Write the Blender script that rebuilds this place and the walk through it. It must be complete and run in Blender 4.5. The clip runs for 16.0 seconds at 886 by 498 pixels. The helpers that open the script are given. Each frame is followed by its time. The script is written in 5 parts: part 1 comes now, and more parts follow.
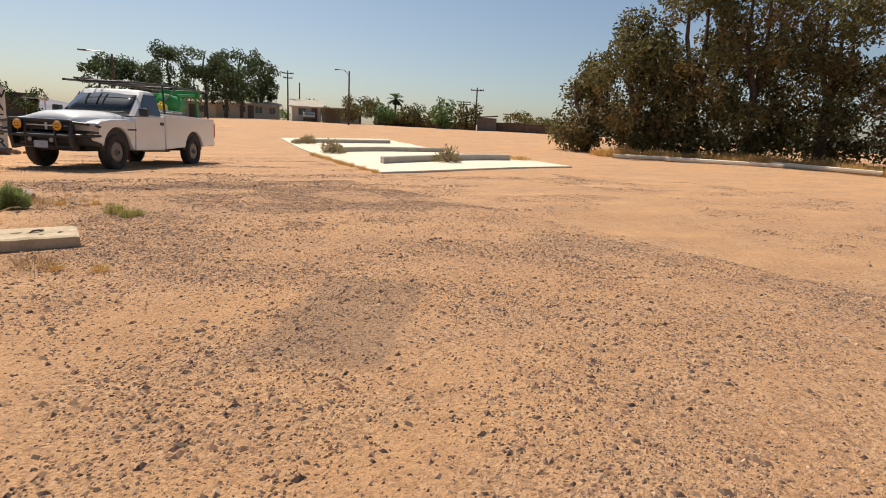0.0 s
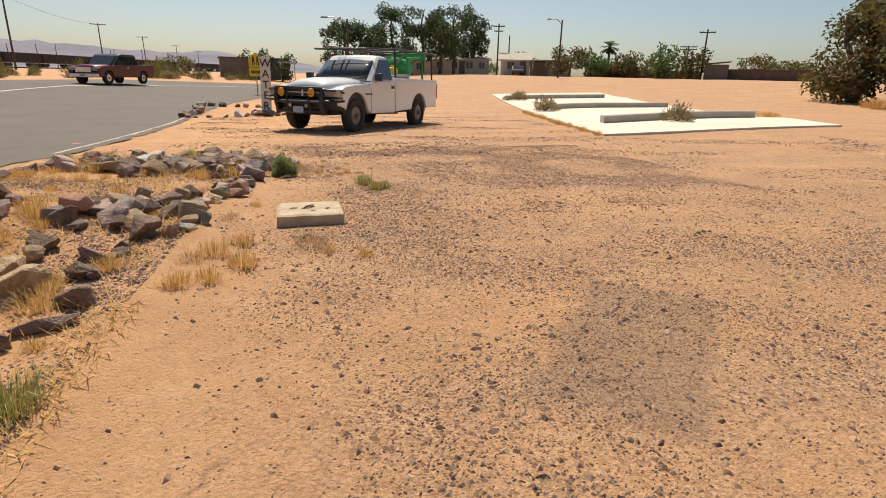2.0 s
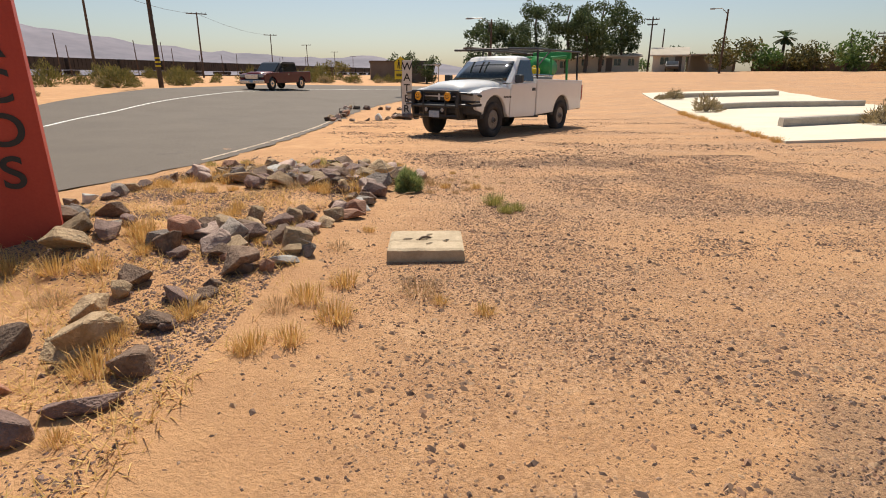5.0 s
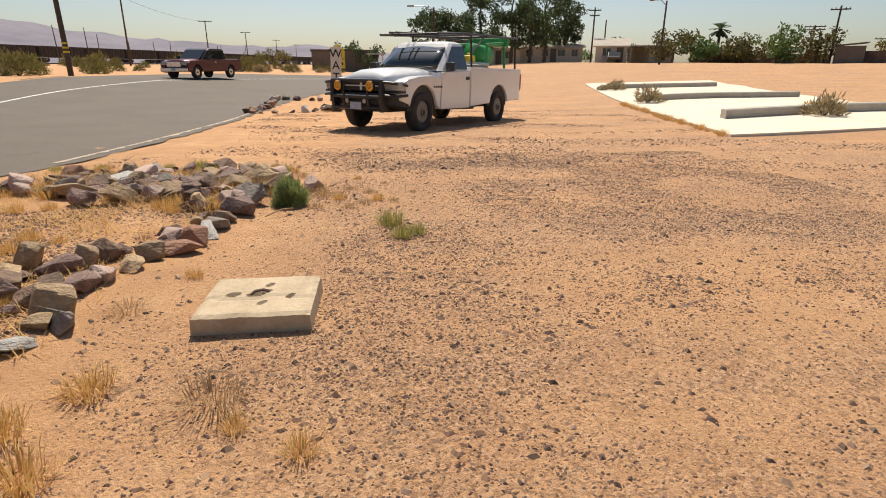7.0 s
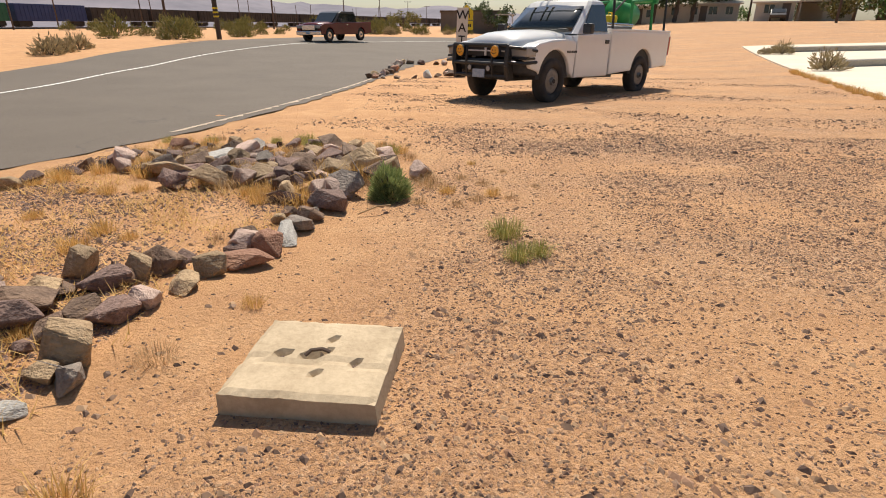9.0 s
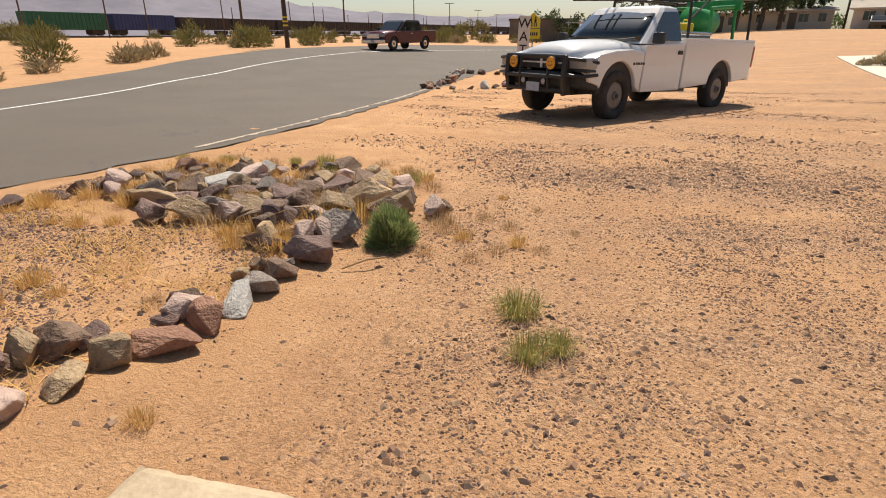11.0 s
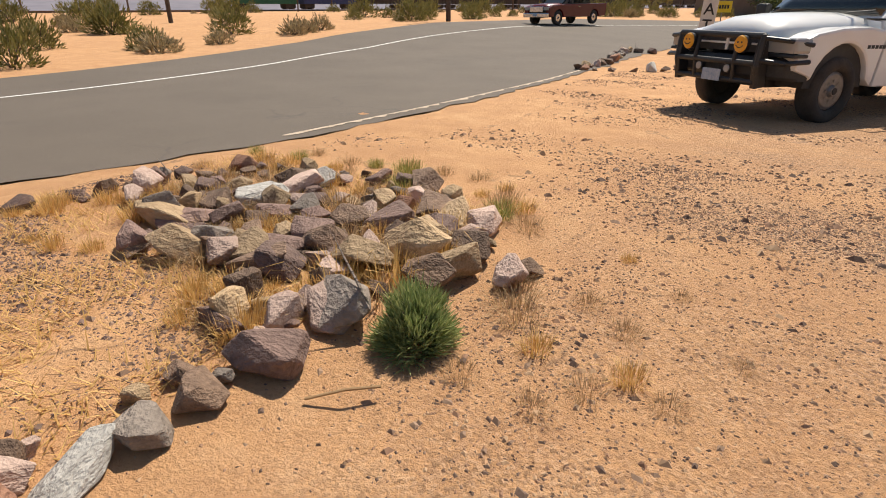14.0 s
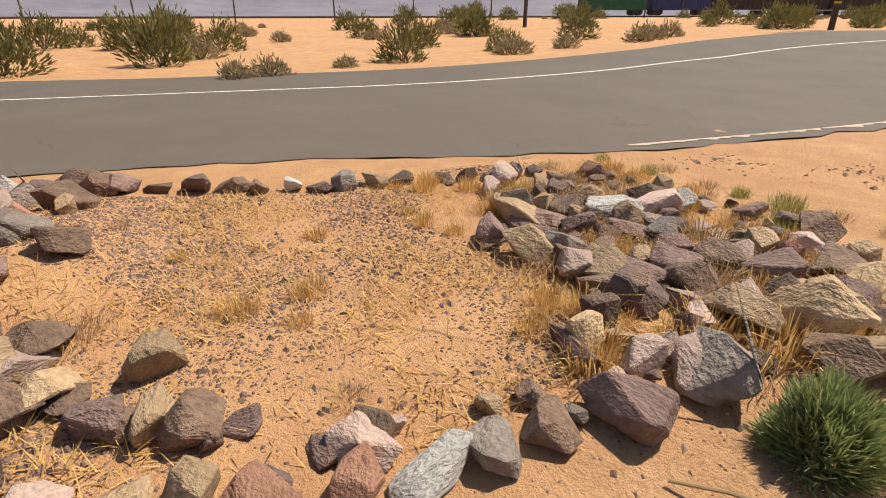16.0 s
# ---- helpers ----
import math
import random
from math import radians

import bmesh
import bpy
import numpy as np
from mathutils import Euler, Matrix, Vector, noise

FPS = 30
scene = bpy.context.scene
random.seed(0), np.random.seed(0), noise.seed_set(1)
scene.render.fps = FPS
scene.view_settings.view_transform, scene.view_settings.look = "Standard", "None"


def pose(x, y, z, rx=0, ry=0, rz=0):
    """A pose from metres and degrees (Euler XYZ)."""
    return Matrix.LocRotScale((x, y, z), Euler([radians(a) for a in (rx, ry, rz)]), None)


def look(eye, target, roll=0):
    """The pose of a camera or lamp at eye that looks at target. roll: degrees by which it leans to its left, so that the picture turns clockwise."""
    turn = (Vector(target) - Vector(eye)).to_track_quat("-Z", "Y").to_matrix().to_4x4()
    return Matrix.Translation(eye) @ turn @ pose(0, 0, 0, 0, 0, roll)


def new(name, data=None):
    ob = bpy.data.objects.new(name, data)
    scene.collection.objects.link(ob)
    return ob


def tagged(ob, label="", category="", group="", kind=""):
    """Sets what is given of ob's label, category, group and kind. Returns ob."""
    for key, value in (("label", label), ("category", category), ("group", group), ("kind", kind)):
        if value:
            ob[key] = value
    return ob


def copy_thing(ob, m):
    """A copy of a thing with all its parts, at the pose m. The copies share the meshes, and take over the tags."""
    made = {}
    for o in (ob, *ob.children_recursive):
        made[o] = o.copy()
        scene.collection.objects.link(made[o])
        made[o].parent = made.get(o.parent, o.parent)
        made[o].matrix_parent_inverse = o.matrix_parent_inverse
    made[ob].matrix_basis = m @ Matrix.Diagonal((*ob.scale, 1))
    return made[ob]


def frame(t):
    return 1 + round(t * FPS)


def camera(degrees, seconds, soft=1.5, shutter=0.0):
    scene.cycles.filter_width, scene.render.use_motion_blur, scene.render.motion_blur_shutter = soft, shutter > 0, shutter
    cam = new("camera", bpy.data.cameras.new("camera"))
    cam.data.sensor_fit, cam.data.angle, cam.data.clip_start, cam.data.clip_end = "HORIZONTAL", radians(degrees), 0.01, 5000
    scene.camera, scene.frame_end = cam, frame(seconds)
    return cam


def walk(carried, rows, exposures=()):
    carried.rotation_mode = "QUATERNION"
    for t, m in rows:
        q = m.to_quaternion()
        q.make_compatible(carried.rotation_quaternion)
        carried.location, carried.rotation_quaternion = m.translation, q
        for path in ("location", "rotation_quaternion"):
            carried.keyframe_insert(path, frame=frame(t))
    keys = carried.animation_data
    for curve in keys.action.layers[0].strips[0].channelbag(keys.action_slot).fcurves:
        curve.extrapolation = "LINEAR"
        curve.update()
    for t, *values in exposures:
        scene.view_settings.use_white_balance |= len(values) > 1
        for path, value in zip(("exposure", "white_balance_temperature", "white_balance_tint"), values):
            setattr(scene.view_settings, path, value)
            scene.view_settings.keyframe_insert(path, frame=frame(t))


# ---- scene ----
cam = camera(79.0, 16.0, soft=1.0)

PATH = [
    (0, (0.13, -1.05, 1.07), (1.21, 0.56, 0.65), 3.0),
    (0.5, (-0.04, -0.85, 1.07), (0.98, 0.80, 0.58), 3.0),
    (1, (-0.15, -0.65, 1.09), (0.70, 1.065, 0.508), 2.8),
    (1.5, (-0.09, -0.54, 1.18), (0.48, 1.29, 0.60), 1.8),
    (2, (-0.105, -0.39, 1.23), (0.315, 1.464, 0.62), 1.3),
    (2.5, (-0.065, -0.252, 1.234), (0.068, 1.646, 0.616), 0.1),
    (3, (-0.088, 0.012, 1.24), (-0.212, 1.911, 0.624), -0.3),
    (3.2, (-0.124, 0.081, 1.253), (-0.238, 1.983, 0.645), -0.2),
    (5.3, (0.107, 0.712, 1.276), (0.066, 2.612, 0.655), -0.0),
    (5.5, (0.207, 0.871, 1.263), (0.244, 2.771, 0.64), 0.2),
    (6, (0.323, 1.399, 1.084), (0.66, 3.274, 0.476), 0.2),
    (6.5, (0.472, 1.817, 0.981), (0.888, 3.666, 0.344), 0.5),
    (7, (0.54, 1.818, 1.212), (0.652, 3.706, 0.564), 0.3),
    (7.5, (0.495, 2.054, 1.245), (0.486, 3.921, 0.528), 0.2),
    (8, (0.527, 2.308, 1.215), (0.362, 4.168, 0.499), -0.1),
    (8.5, (0.493, 2.57, 1.223), (0.233, 4.417, 0.502), -0.2),
    (9, (0.507, 2.794, 1.234), (0.199, 4.615, 0.467), -0.2),
    (9.5, (0.579, 3.054, 1.275), (0.151, 4.869, 0.552), -0.4),
    (9.7, (0.577, 3.149, 1.278), (0.112, 4.955, 0.558), -0.4),
    (11.8, (0.758, 4.109, 1.237), (0.159, 5.862, 0.484), 0.1),
    (12, (0.77, 4.219, 1.247), (0.126, 5.958, 0.497), 0.0),
    (12.5, (0.685, 4.475, 1.25), (0.005, 6.151, 0.397), 0.2),
    (13, (0.633, 4.745, 1.248), (-0.191, 6.338, 0.362), 0.0),
    (13.5, (0.598, 5.048, 1.244), (-0.323, 6.608, 0.397), -0.1),
    (14, (0.513, 5.304, 1.219), (-0.488, 6.831, 0.403), -0.3),
    (14.5, (0.286, 5.294, 1.23), (-0.856, 6.789, 0.549), 0.0),
    (15, (0.179, 5.334, 1.23), (-1.177, 6.604, 0.487), -0.0),
    (15.5, (0.105, 5.245, 1.202), (-1.478, 6.213, 0.455), -0.0),
    (16, (0.065, 5.247, 1.186), (-1.609, 6.0, 0.391), -0.1),
]
walk(cam, [(t, look(eye, target, roll)) for t, eye, target, roll in PATH], exposures=((0.0, 0.14), (5.0, 0.16), (9.0, 0.22), (16.0, 0.22)))

# ---- light ----
SUN_EL, SUN_AZ = 57.0, -4.0          # degrees; azimuth from +y towards +x
world = bpy.data.worlds.new("sky")
scene.world = world
world.use_nodes = True
wn = world.node_tree
sky = wn.nodes.new("ShaderNodeTexSky")
sky.sky_type, sky.sun_disc = "NISHITA", False
sky.sun_elevation, sky.sun_rotation = radians(SUN_EL), radians(SUN_AZ)
sky.dust_density, sky.air_density = 1.2, 1.0
wn.links.new(sky.outputs[0], wn.nodes["Background"].inputs[0])
wn.nodes["Background"].inputs[1].default_value = 0.082
sun_data = bpy.data.lights.new("sun", "SUN")
sun_data.energy, sun_data.angle, sun_data.color = 5.0, radians(0.53), (1.0, 0.91, 0.77)
sun = new("sun", sun_data)
sd = Vector((math.sin(radians(SUN_AZ)) * math.cos(radians(SUN_EL)), math.cos(radians(SUN_AZ)) * math.cos(radians(SUN_EL)), math.sin(radians(SUN_EL))))
sun.matrix_world = look(sd * 60, (0, 0, 0))


# ---- materials ----
def material(name, rough=0.8, metal=0.0):
    m = bpy.data.materials.new(name)
    m.use_nodes = True
    b = m.node_tree.nodes["Principled BSDF"]
    b.inputs["Roughness"].default_value, b.inputs["Metallic"].default_value = rough, metal
    return m, m.node_tree, b


def node(nt, kind, **values):
    n = nt.nodes.new(kind)
    for k, val in values.items():
        n.inputs[k].default_value = val
    return n


def ramp(nt, fac, stops):
    r = nt.nodes.new("ShaderNodeValToRGB")
    while len(r.color_ramp.elements) < len(stops):
        r.color_ramp.elements.new(0.5)
    for e, (p, c) in zip(r.color_ramp.elements, stops):
        e.position, e.color = p, (*c, 1) if len(c) == 3 else c
    nt.links.new(fac, r.inputs[0])
    return r.outputs[0]


def mixc(nt, fac, a, b, blend="MIX"):
    n = nt.nodes.new("ShaderNodeMix")
    n.data_type, n.blend_type = "RGBA", blend
    for s, v in ((0, fac), (6, a), (7, b)):
        if isinstance(v, (int, float)):
            n.inputs[s].default_value = v
        elif isinstance(v, tuple):
            n.inputs[s].default_value = (*v, 1)
        else:
            nt.links.new(v, n.inputs[s])
    return n.outputs[2]


def noise_at(nt, vec, scale, detail=4.0, rough=0.6):
    n = node(nt, "ShaderNodeTexNoise", Scale=scale, Detail=detail, Roughness=rough)
    nt.links.new(vec, n.inputs["Vector"])
    return n.outputs[0]


def bump(nt, bsdf, height, strength, distance):
    n = node(nt, "ShaderNodeBump", Strength=strength, Distance=distance)
    nt.links.new(height, n.inputs["Height"])
    nt.links.new(n.outputs[0], bsdf.inputs["Normal"])


def grained(name, c1, c2, scale=8.0, rough=0.8, metal=0.0, bumps=0.3, dist=0.01, random_tint=0.0, fine=60.0):
    """A surface whose colour wanders between two tones at two scales."""
    m, nt, b = material(name, rough, metal)
    geo = nt.nodes.new("ShaderNodeTexCoord").outputs["Object"]
    a, f = noise_at(nt, geo, scale), noise_at(nt, geo, fine, 3)
    col = mixc(nt, 0.35, ramp(nt, a, [(0.3, c1), (0.7, c2)]), ramp(nt, f, [(0.3, c1), (0.7, c2)]))
    if random_tint:
        info = nt.nodes.new("ShaderNodeObjectInfo")
        hsv = nt.nodes.new("ShaderNodeHueSaturation")
        mul = node(nt, "ShaderNodeMath")
        mul.operation, mul.inputs[1].default_value = "MULTIPLY_ADD", random_tint * 2
        mul.inputs[2].default_value = 1 - random_tint
        nt.links.new(info.outputs["Random"], mul.inputs[0])
        nt.links.new(mul.outputs[0], hsv.inputs["Value"])
        nt.links.new(col, hsv.inputs["Color"])
        col = hsv.outputs[0]
    nt.links.new(col, b.inputs["Base Color"])
    if bumps:
        bump(nt, b, f, bumps, dist)
    return m


def ground_material():
    m, nt, b = material("sand_and_gravel", 0.95)
    pos = nt.nodes.new("ShaderNodeNewGeometry").outputs["Position"]
    xyz = nt.nodes.new("ShaderNodeSeparateXYZ")
    nt.links.new(pos, xyz.inputs[0])
    big, mid, fine = noise_at(nt, pos, 0.35, 6, 0.62), noise_at(nt, pos, 2.2, 6, 0.65), noise_at(nt, pos, 52, 4, 0.75)
    sand = ramp(nt, mid, [(0.3, (0.50, 0.265, 0.122)), (0.55, (0.59, 0.325, 0.15)), (0.75, (0.66, 0.39, 0.20))])
    vor = node(nt, "ShaderNodeTexVoronoi", Scale=58.0)
    nt.links.new(pos, vor.inputs["Vector"])
    grit = ramp(nt, vor.outputs["Color"], [(0.15, (0.075, 0.045, 0.032)), (0.5, (0.33, 0.20, 0.125)), (0.85, (0.60, 0.39, 0.24))])
    # gravel cover: patchy, dragged out along the wheel tracks
    track = nt.nodes.new("ShaderNodeMapping")
    track.inputs["Scale"].default_value = (0.45, 1.3, 1)
    track.inputs["Rotation"].default_value = (0, 0, radians(-24))
    nt.links.new(pos, track.inputs[0])
    drag = noise_at(nt, track.outputs[0], 0.7, 7, 0.66)
    cover = ramp(nt, drag, [(0.38, (0.2,) * 3), (0.64, (0.95,) * 3)])
    specks = ramp(nt, fine, [(0.42, (0.0,) * 3), (0.54, (1.0,) * 3)])
    far = node(nt, "ShaderNodeMapRange")
    far.inputs["From Min"].default_value, far.inputs["From Max"].default_value = -1.4, 0.4
    nt.links.new(xyz.outputs[0], far.inputs[0])
    gravel = mixc(nt, 1.0, mixc(nt, 0.85, cover, specks, "MULTIPLY"), far.outputs[0], "MULTIPLY")
    col = mixc(nt, gravel, sand, grit)
    # orange tint of the desert soil, and wide stains
    col = mixc(nt, ramp(nt, big, [(0.45, (0,) * 3), (0.75, (0.5,) * 3)]), col, (0.46, 0.235, 0.105))
    # dark old asphalt patch showing through
    px = nt.nodes.new("ShaderNodeMapping")
    px.inputs["Location"].default_value = (-1.36, -1.75, 0)
    nt.links.new(pos, px.inputs[0])
    wob = mixc(nt, 0.25, px.outputs[0], noise_v(nt, pos, 2.5), "ADD")
    pr = nt.nodes.new("ShaderNodeMapping")
    pr.vector_type = "TEXTURE"
    pr.inputs["Rotation"].default_value = (0, 0, radians(-38))
    pr.inputs["Scale"].default_value = (0.40, 0.80, 100)
    nt.links.new(wob, pr.inputs[0])
    dist = nt.nodes.new("ShaderNodeVectorMath")
    dist.operation = "ABSOLUTE"
    nt.links.new(pr.outputs[0], dist.inputs[0])
    sep = nt.nodes.new("ShaderNodeSeparateXYZ")
    nt.links.new(dist.outputs[0], sep.inputs[0])
    far_side = node(nt, "ShaderNodeMath")
    far_side.operation = "MAXIMUM"
    nt.links.new(sep.outputs[0], far_side.inputs[0])
    nt.links.new(sep.outputs[1], far_side.inputs[1])
    patch = ramp(nt, far_side.outputs[0], [(0.80, (0.5,) * 3), (1.0, (0,) * 3)])
    col = mixc(nt, patch, col, mixc(nt, specks, (0.33, 0.215, 0.135), (0.14, 0.09, 0.06)))
    # fissures in the crust
    vc = node(nt, "ShaderNodeTexVoronoi", Scale=0.42)
    vc.feature = "DISTANCE_TO_EDGE"
    nt.links.new(mixc(nt, 0.5, pos, noise_v(nt, pos, 2.0), "ADD"), vc.inputs["Vector"])
    fis = ramp(nt, vc.outputs["Distance"], [(0.0, (0.55,) * 3), (0.008, (0,) * 3)])
    col = mixc(nt, mixc(nt, 1.0, fis, ramp(nt, mid, [(0.5, (0,) * 3), (0.6, (1,) * 3)]), "MULTIPLY"), col, (0.10, 0.06, 0.04))
    nt.links.new(col, b.inputs["Base Color"])
    h = mixc(nt, 0.5, mid, fine)
    bump(nt, b, h, 1.0, 0.045)
    return m


def noise_v(nt, vec, scale):
    n = node(nt, "ShaderNodeTexNoise", Scale=scale, Detail=3.0)
    nt.links.new(vec, n.inputs["Vector"])
    s = nt.nodes.new("ShaderNodeVectorMath")
    s.operation = "SUBTRACT"
    s.inputs[1].default_value = (0.5, 0.5, 0.5)
    nt.links.new(n.outputs["Color"], s.inputs[0])
    return s.outputs[0]


def asphalt_material():
    m, nt, b = material("worn_asphalt", 0.85)
    pos = nt.nodes.new("ShaderNodeNewGeometry").outputs["Position"]
    a, f = noise_at(nt, pos, 0.5, 5), noise_at(nt, pos, 90, 2, 0.8)
    col = mixc(nt, 0.4, ramp(nt, a, [(0.3, (0.098, 0.077, 0.056)), (0.7, (0.140, 0.111, 0.083))]), ramp(nt, f, [(0.35, (0.055, 0.044, 0.034)), (0.7, (0.22, 0.175, 0.132))]))
    vor = node(nt, "ShaderNodeTexVoronoi", Scale=0.33)
    vor.feature = "DISTANCE_TO_EDGE"
    wob = mixc(nt, 0.6, pos, noise_v(nt, pos, 1.6), "ADD")
    nt.links.new(wob, vor.inputs["Vector"])
    crack = ramp(nt, vor.outputs["Distance"], [(0.0, (0.5,) * 3), (0.007, (0,) * 3)])
    gate = ramp(nt, noise_at(nt, pos, 0.3, 2), [(0.5, (0,) * 3), (0.56, (1,) * 3)])
    col = mixc(nt, mixc(nt, 1.0, crack, gate, "MULTIPLY"), col, (0.06, 0.05, 0.045))
    nt.links.new(col, b.inputs["Base Color"])
    bump(nt, b, f, 0.35, 0.008)
    return m


def glassy(name, color, rough=0.05):
    m, nt, b = material(name, rough)
    b.inputs["Base Color"].default_value = (*color, 1)
    b.inputs["Coat Weight"].default_value = 0.6
    return m


def leafy(name, c1, c2):
    """Leaves: tone by island, some light passing through."""
    m, nt, b = material(name, 0.75)
    geo = nt.nodes.new("ShaderNodeNewGeometry")
    col = ramp(nt, geo.outputs["Random Per Island"], [(0.0, c1), (1.0, c2)])
    nt.links.new(col, b.inputs["Base Color"])
    tr = nt.nodes.new("ShaderNodeBsdfTranslucent")
    nt.links.new(col, tr.inputs[0])
    mx = nt.nodes.new("ShaderNodeMixShader")
    mx.inputs[0].default_value = 0.3
    out = nt.nodes["Material Output"]
    nt.links.new(b.outputs[0], mx.inputs[1])
    nt.links.new(tr.outputs[0], mx.inputs[2])
    nt.links.new(mx.outputs[0], out.inputs[0])
    return m


M_GROUND = ground_material()
M_ASPHALT = asphalt_material()
M_EDGE = grained("pale_edge", (0.42, 0.33, 0.24), (0.62, 0.5, 0.38), 3, 0.9, bumps=0.2)
M_LINE = grained("road_paint", (0.62, 0.60, 0.55), (0.8, 0.78, 0.73), 5, 0.7, bumps=0.1)
M_CONCRETE = grained("weathered_concrete", (0.36, 0.27, 0.17), (0.58, 0.46, 0.31), 7, 0.9, bumps=0.5, dist=0.006, fine=50)
M_PAD = grained("bleached_concrete", (0.62, 0.53, 0.40), (0.78, 0.69, 0.55), 0.6, 0.9, bumps=0.2, fine=14)
M_KERB = grained("kerb_concrete", (0.34, 0.29, 0.24), (0.52, 0.46, 0.38), 2, 0.9, bumps=0.3, fine=20)
ROCKS = [grained("rock_" + n, a, c, 1.6, 0.85, bumps=0.55, dist=0.06, random_tint=0.32, fine=7) for n, a, c in (
    ("brown", (0.085, 0.05, 0.033), (0.27, 0.175, 0.115)), ("purple", (0.115, 0.07, 0.056), (0.31, 0.20, 0.16)),
    ("tan", (0.27, 0.175, 0.09), (0.55, 0.39, 0.23)), ("grey", (0.15, 0.12, 0.097), (0.34, 0.28, 0.23)),
    ("red", (0.28, 0.13, 0.08), (0.46, 0.25, 0.155)), ("pink", (0.36, 0.24, 0.19), (0.58, 0.43, 0.35)), ("pale", (0.42, 0.39, 0.35), (0.68, 0.64, 0.58)))]
M_DRY = leafy("dry_grass", (0.50, 0.29, 0.08), (0.78, 0.52, 0.20))
M_STRAW = leafy("straw", (0.36, 0.22, 0.10), (0.55, 0.38, 0.2))
M_GREEN = leafy("green_weed", (0.20, 0.22, 0.05), (0.50, 0.42, 0.14))
M_BUSH = leafy("green_bush", (0.17, 0.23, 0.07), (0.42, 0.45, 0.18))
M_CREOSOTE = leafy("creosote_leaf", (0.10, 0.10, 0.025), (0.26, 0.22, 0.07))
M_SAGE = leafy("sage_leaf", (0.25, 0.19, 0.10), (0.42, 0.33, 0.18))
M_TAMARISK = leafy("tamarisk_leaf", (0.06, 0.062, 0.02), (0.21, 0.18, 0.06))
M_TAMARISK_DRY = leafy("tamarisk_dry", (0.12, 0.085, 0.03), (0.24, 0.17, 0.06))
M_PINE = leafy("pine_needles", (0.03, 0.055, 0.02), (0.11, 0.14, 0.05))
M_TREE = leafy("tree_leaf", (0.055, 0.11, 0.025), (0.17, 0.25, 0.07))
M_BARK = grained("bark", (0.06, 0.045, 0.035), (0.16, 0.12, 0.09), 6, 0.9, bumps=0.7, dist=0.02)
M_POLE = grained("pole_wood", (0.05, 0.035, 0.025), (0.13, 0.09, 0.065), 4, 0.9, bumps=0.4)
M_WHITE = grained("truck_white", (0.74, 0.73, 0.71), (0.80, 0.79, 0.77), 2, 0.28, bumps=0)
M_WHITE.node_tree.nodes["Principled BSDF"].inputs["Coat Weight"].default_value = 0.5
M_BLACK = grained("black_metal", (0.012, 0.012, 0.013), (0.03, 0.03, 0.03), 6, 0.45, bumps=0.05)
M_PLASTIC = grained("dark_plastic", (0.02, 0.02, 0.021), (0.05, 0.048, 0.046), 9, 0.65, bumps=0.1)
M_TYRE = grained("dusty_tyre", (0.022, 0.02, 0.019), (0.075, 0.062, 0.05), 5, 0.9, bumps=0.3)
M_RIM = grained("rim_steel", (0.16, 0.15, 0.14), (0.30, 0.28, 0.26), 12, 0.45, 0.5, bumps=0.1)
M_CHROME = grained("bright_metal", (0.5, 0.5, 0.5), (0.7, 0.7, 0.7), 6, 0.2, 1.0, bumps=0)
M_GLASS = glassy("tinted_glass", (0.016, 0.022, 0.022))
M_LENS = glassy("headlight_lens", (0.34, 0.33, 0.31), 0.12)
M_AMBER = glassy("amber_lens", (0.72, 0.33, 0.01), 0.3)
M_REDLENS = glassy("red_lens", (0.3, 0.02, 0.015), 0.2)
M_PLATE = grained("plate", (0.22, 0.3, 0.42), (0.5, 0.53, 0.55), 20, 0.5, bumps=0)
M_GREENPAINT = grained("green_paint", (0.02, 0.22, 0.05), (0.04, 0.33, 0.09), 4, 0.5, bumps=0.1)
M_YELLOW = grained("yellow_paint", (0.75, 0.52, 0.01), (0.85, 0.62, 0.02), 5, 0.5, bumps=0)
M_SIGNWHITE = grained("sign_white", (0.55, 0.52, 0.47), (0.7, 0.67, 0.62), 4, 0.7, bumps=0.1)
M_RED = grained("sign_red", (0.36, 0.035, 0.018), (0.47, 0.06, 0.03), 3, 0.6, bumps=0.15)
M_LETTER = grained("letter_black", (0.012, 0.012, 0.012), (0.03, 0.028, 0.026), 9, 0.6, bumps=0)
M_WALL = grained("house_white", (0.55, 0.50, 0.42), (0.68, 0.63, 0.54), 0.7, 0.9, bumps=0.1)
M_ROOF = grained("house_roof", (0.40, 0.35, 0.28), (0.52, 0.46, 0.38), 0.8, 0.9, bumps=0.1)
M_FENCE = grained("fence_dark", (0.07, 0.05, 0.04), (0.16, 0.12, 0.09), 1.5, 0.9, bumps=0.2)
M_BUILDING = grained("shed_brown", (0.12, 0.10, 0.085), (0.2, 0.17, 0.145), 0.5, 0.9, bumps=0.1)
M_TRAIN = grained("hopper_dark", (0.02, 0.017, 0.015), (0.055, 0.045, 0.04), 0.6, 0.8, bumps=0.1)
M_TRAING = grained("boxcar_green", (0.01, 0.07, 0.04), (0.02, 0.12, 0.07), 0.6, 0.7, bumps=0.1)
M_TRAINB = grained("boxcar_blue", (0.015, 0.03, 0.10), (0.03, 0.05, 0.16), 0.6, 0.7, bumps=0.1)
M_RUST = grained("rail_rust", (0.08, 0.05, 0.035), (0.16, 0.11, 0.08), 1, 0.9, bumps=0.1)
M_CAR = grained("maroon_paint", (0.10, 0.012, 0.014), (0.15, 0.02, 0.02), 2, 0.25, bumps=0)
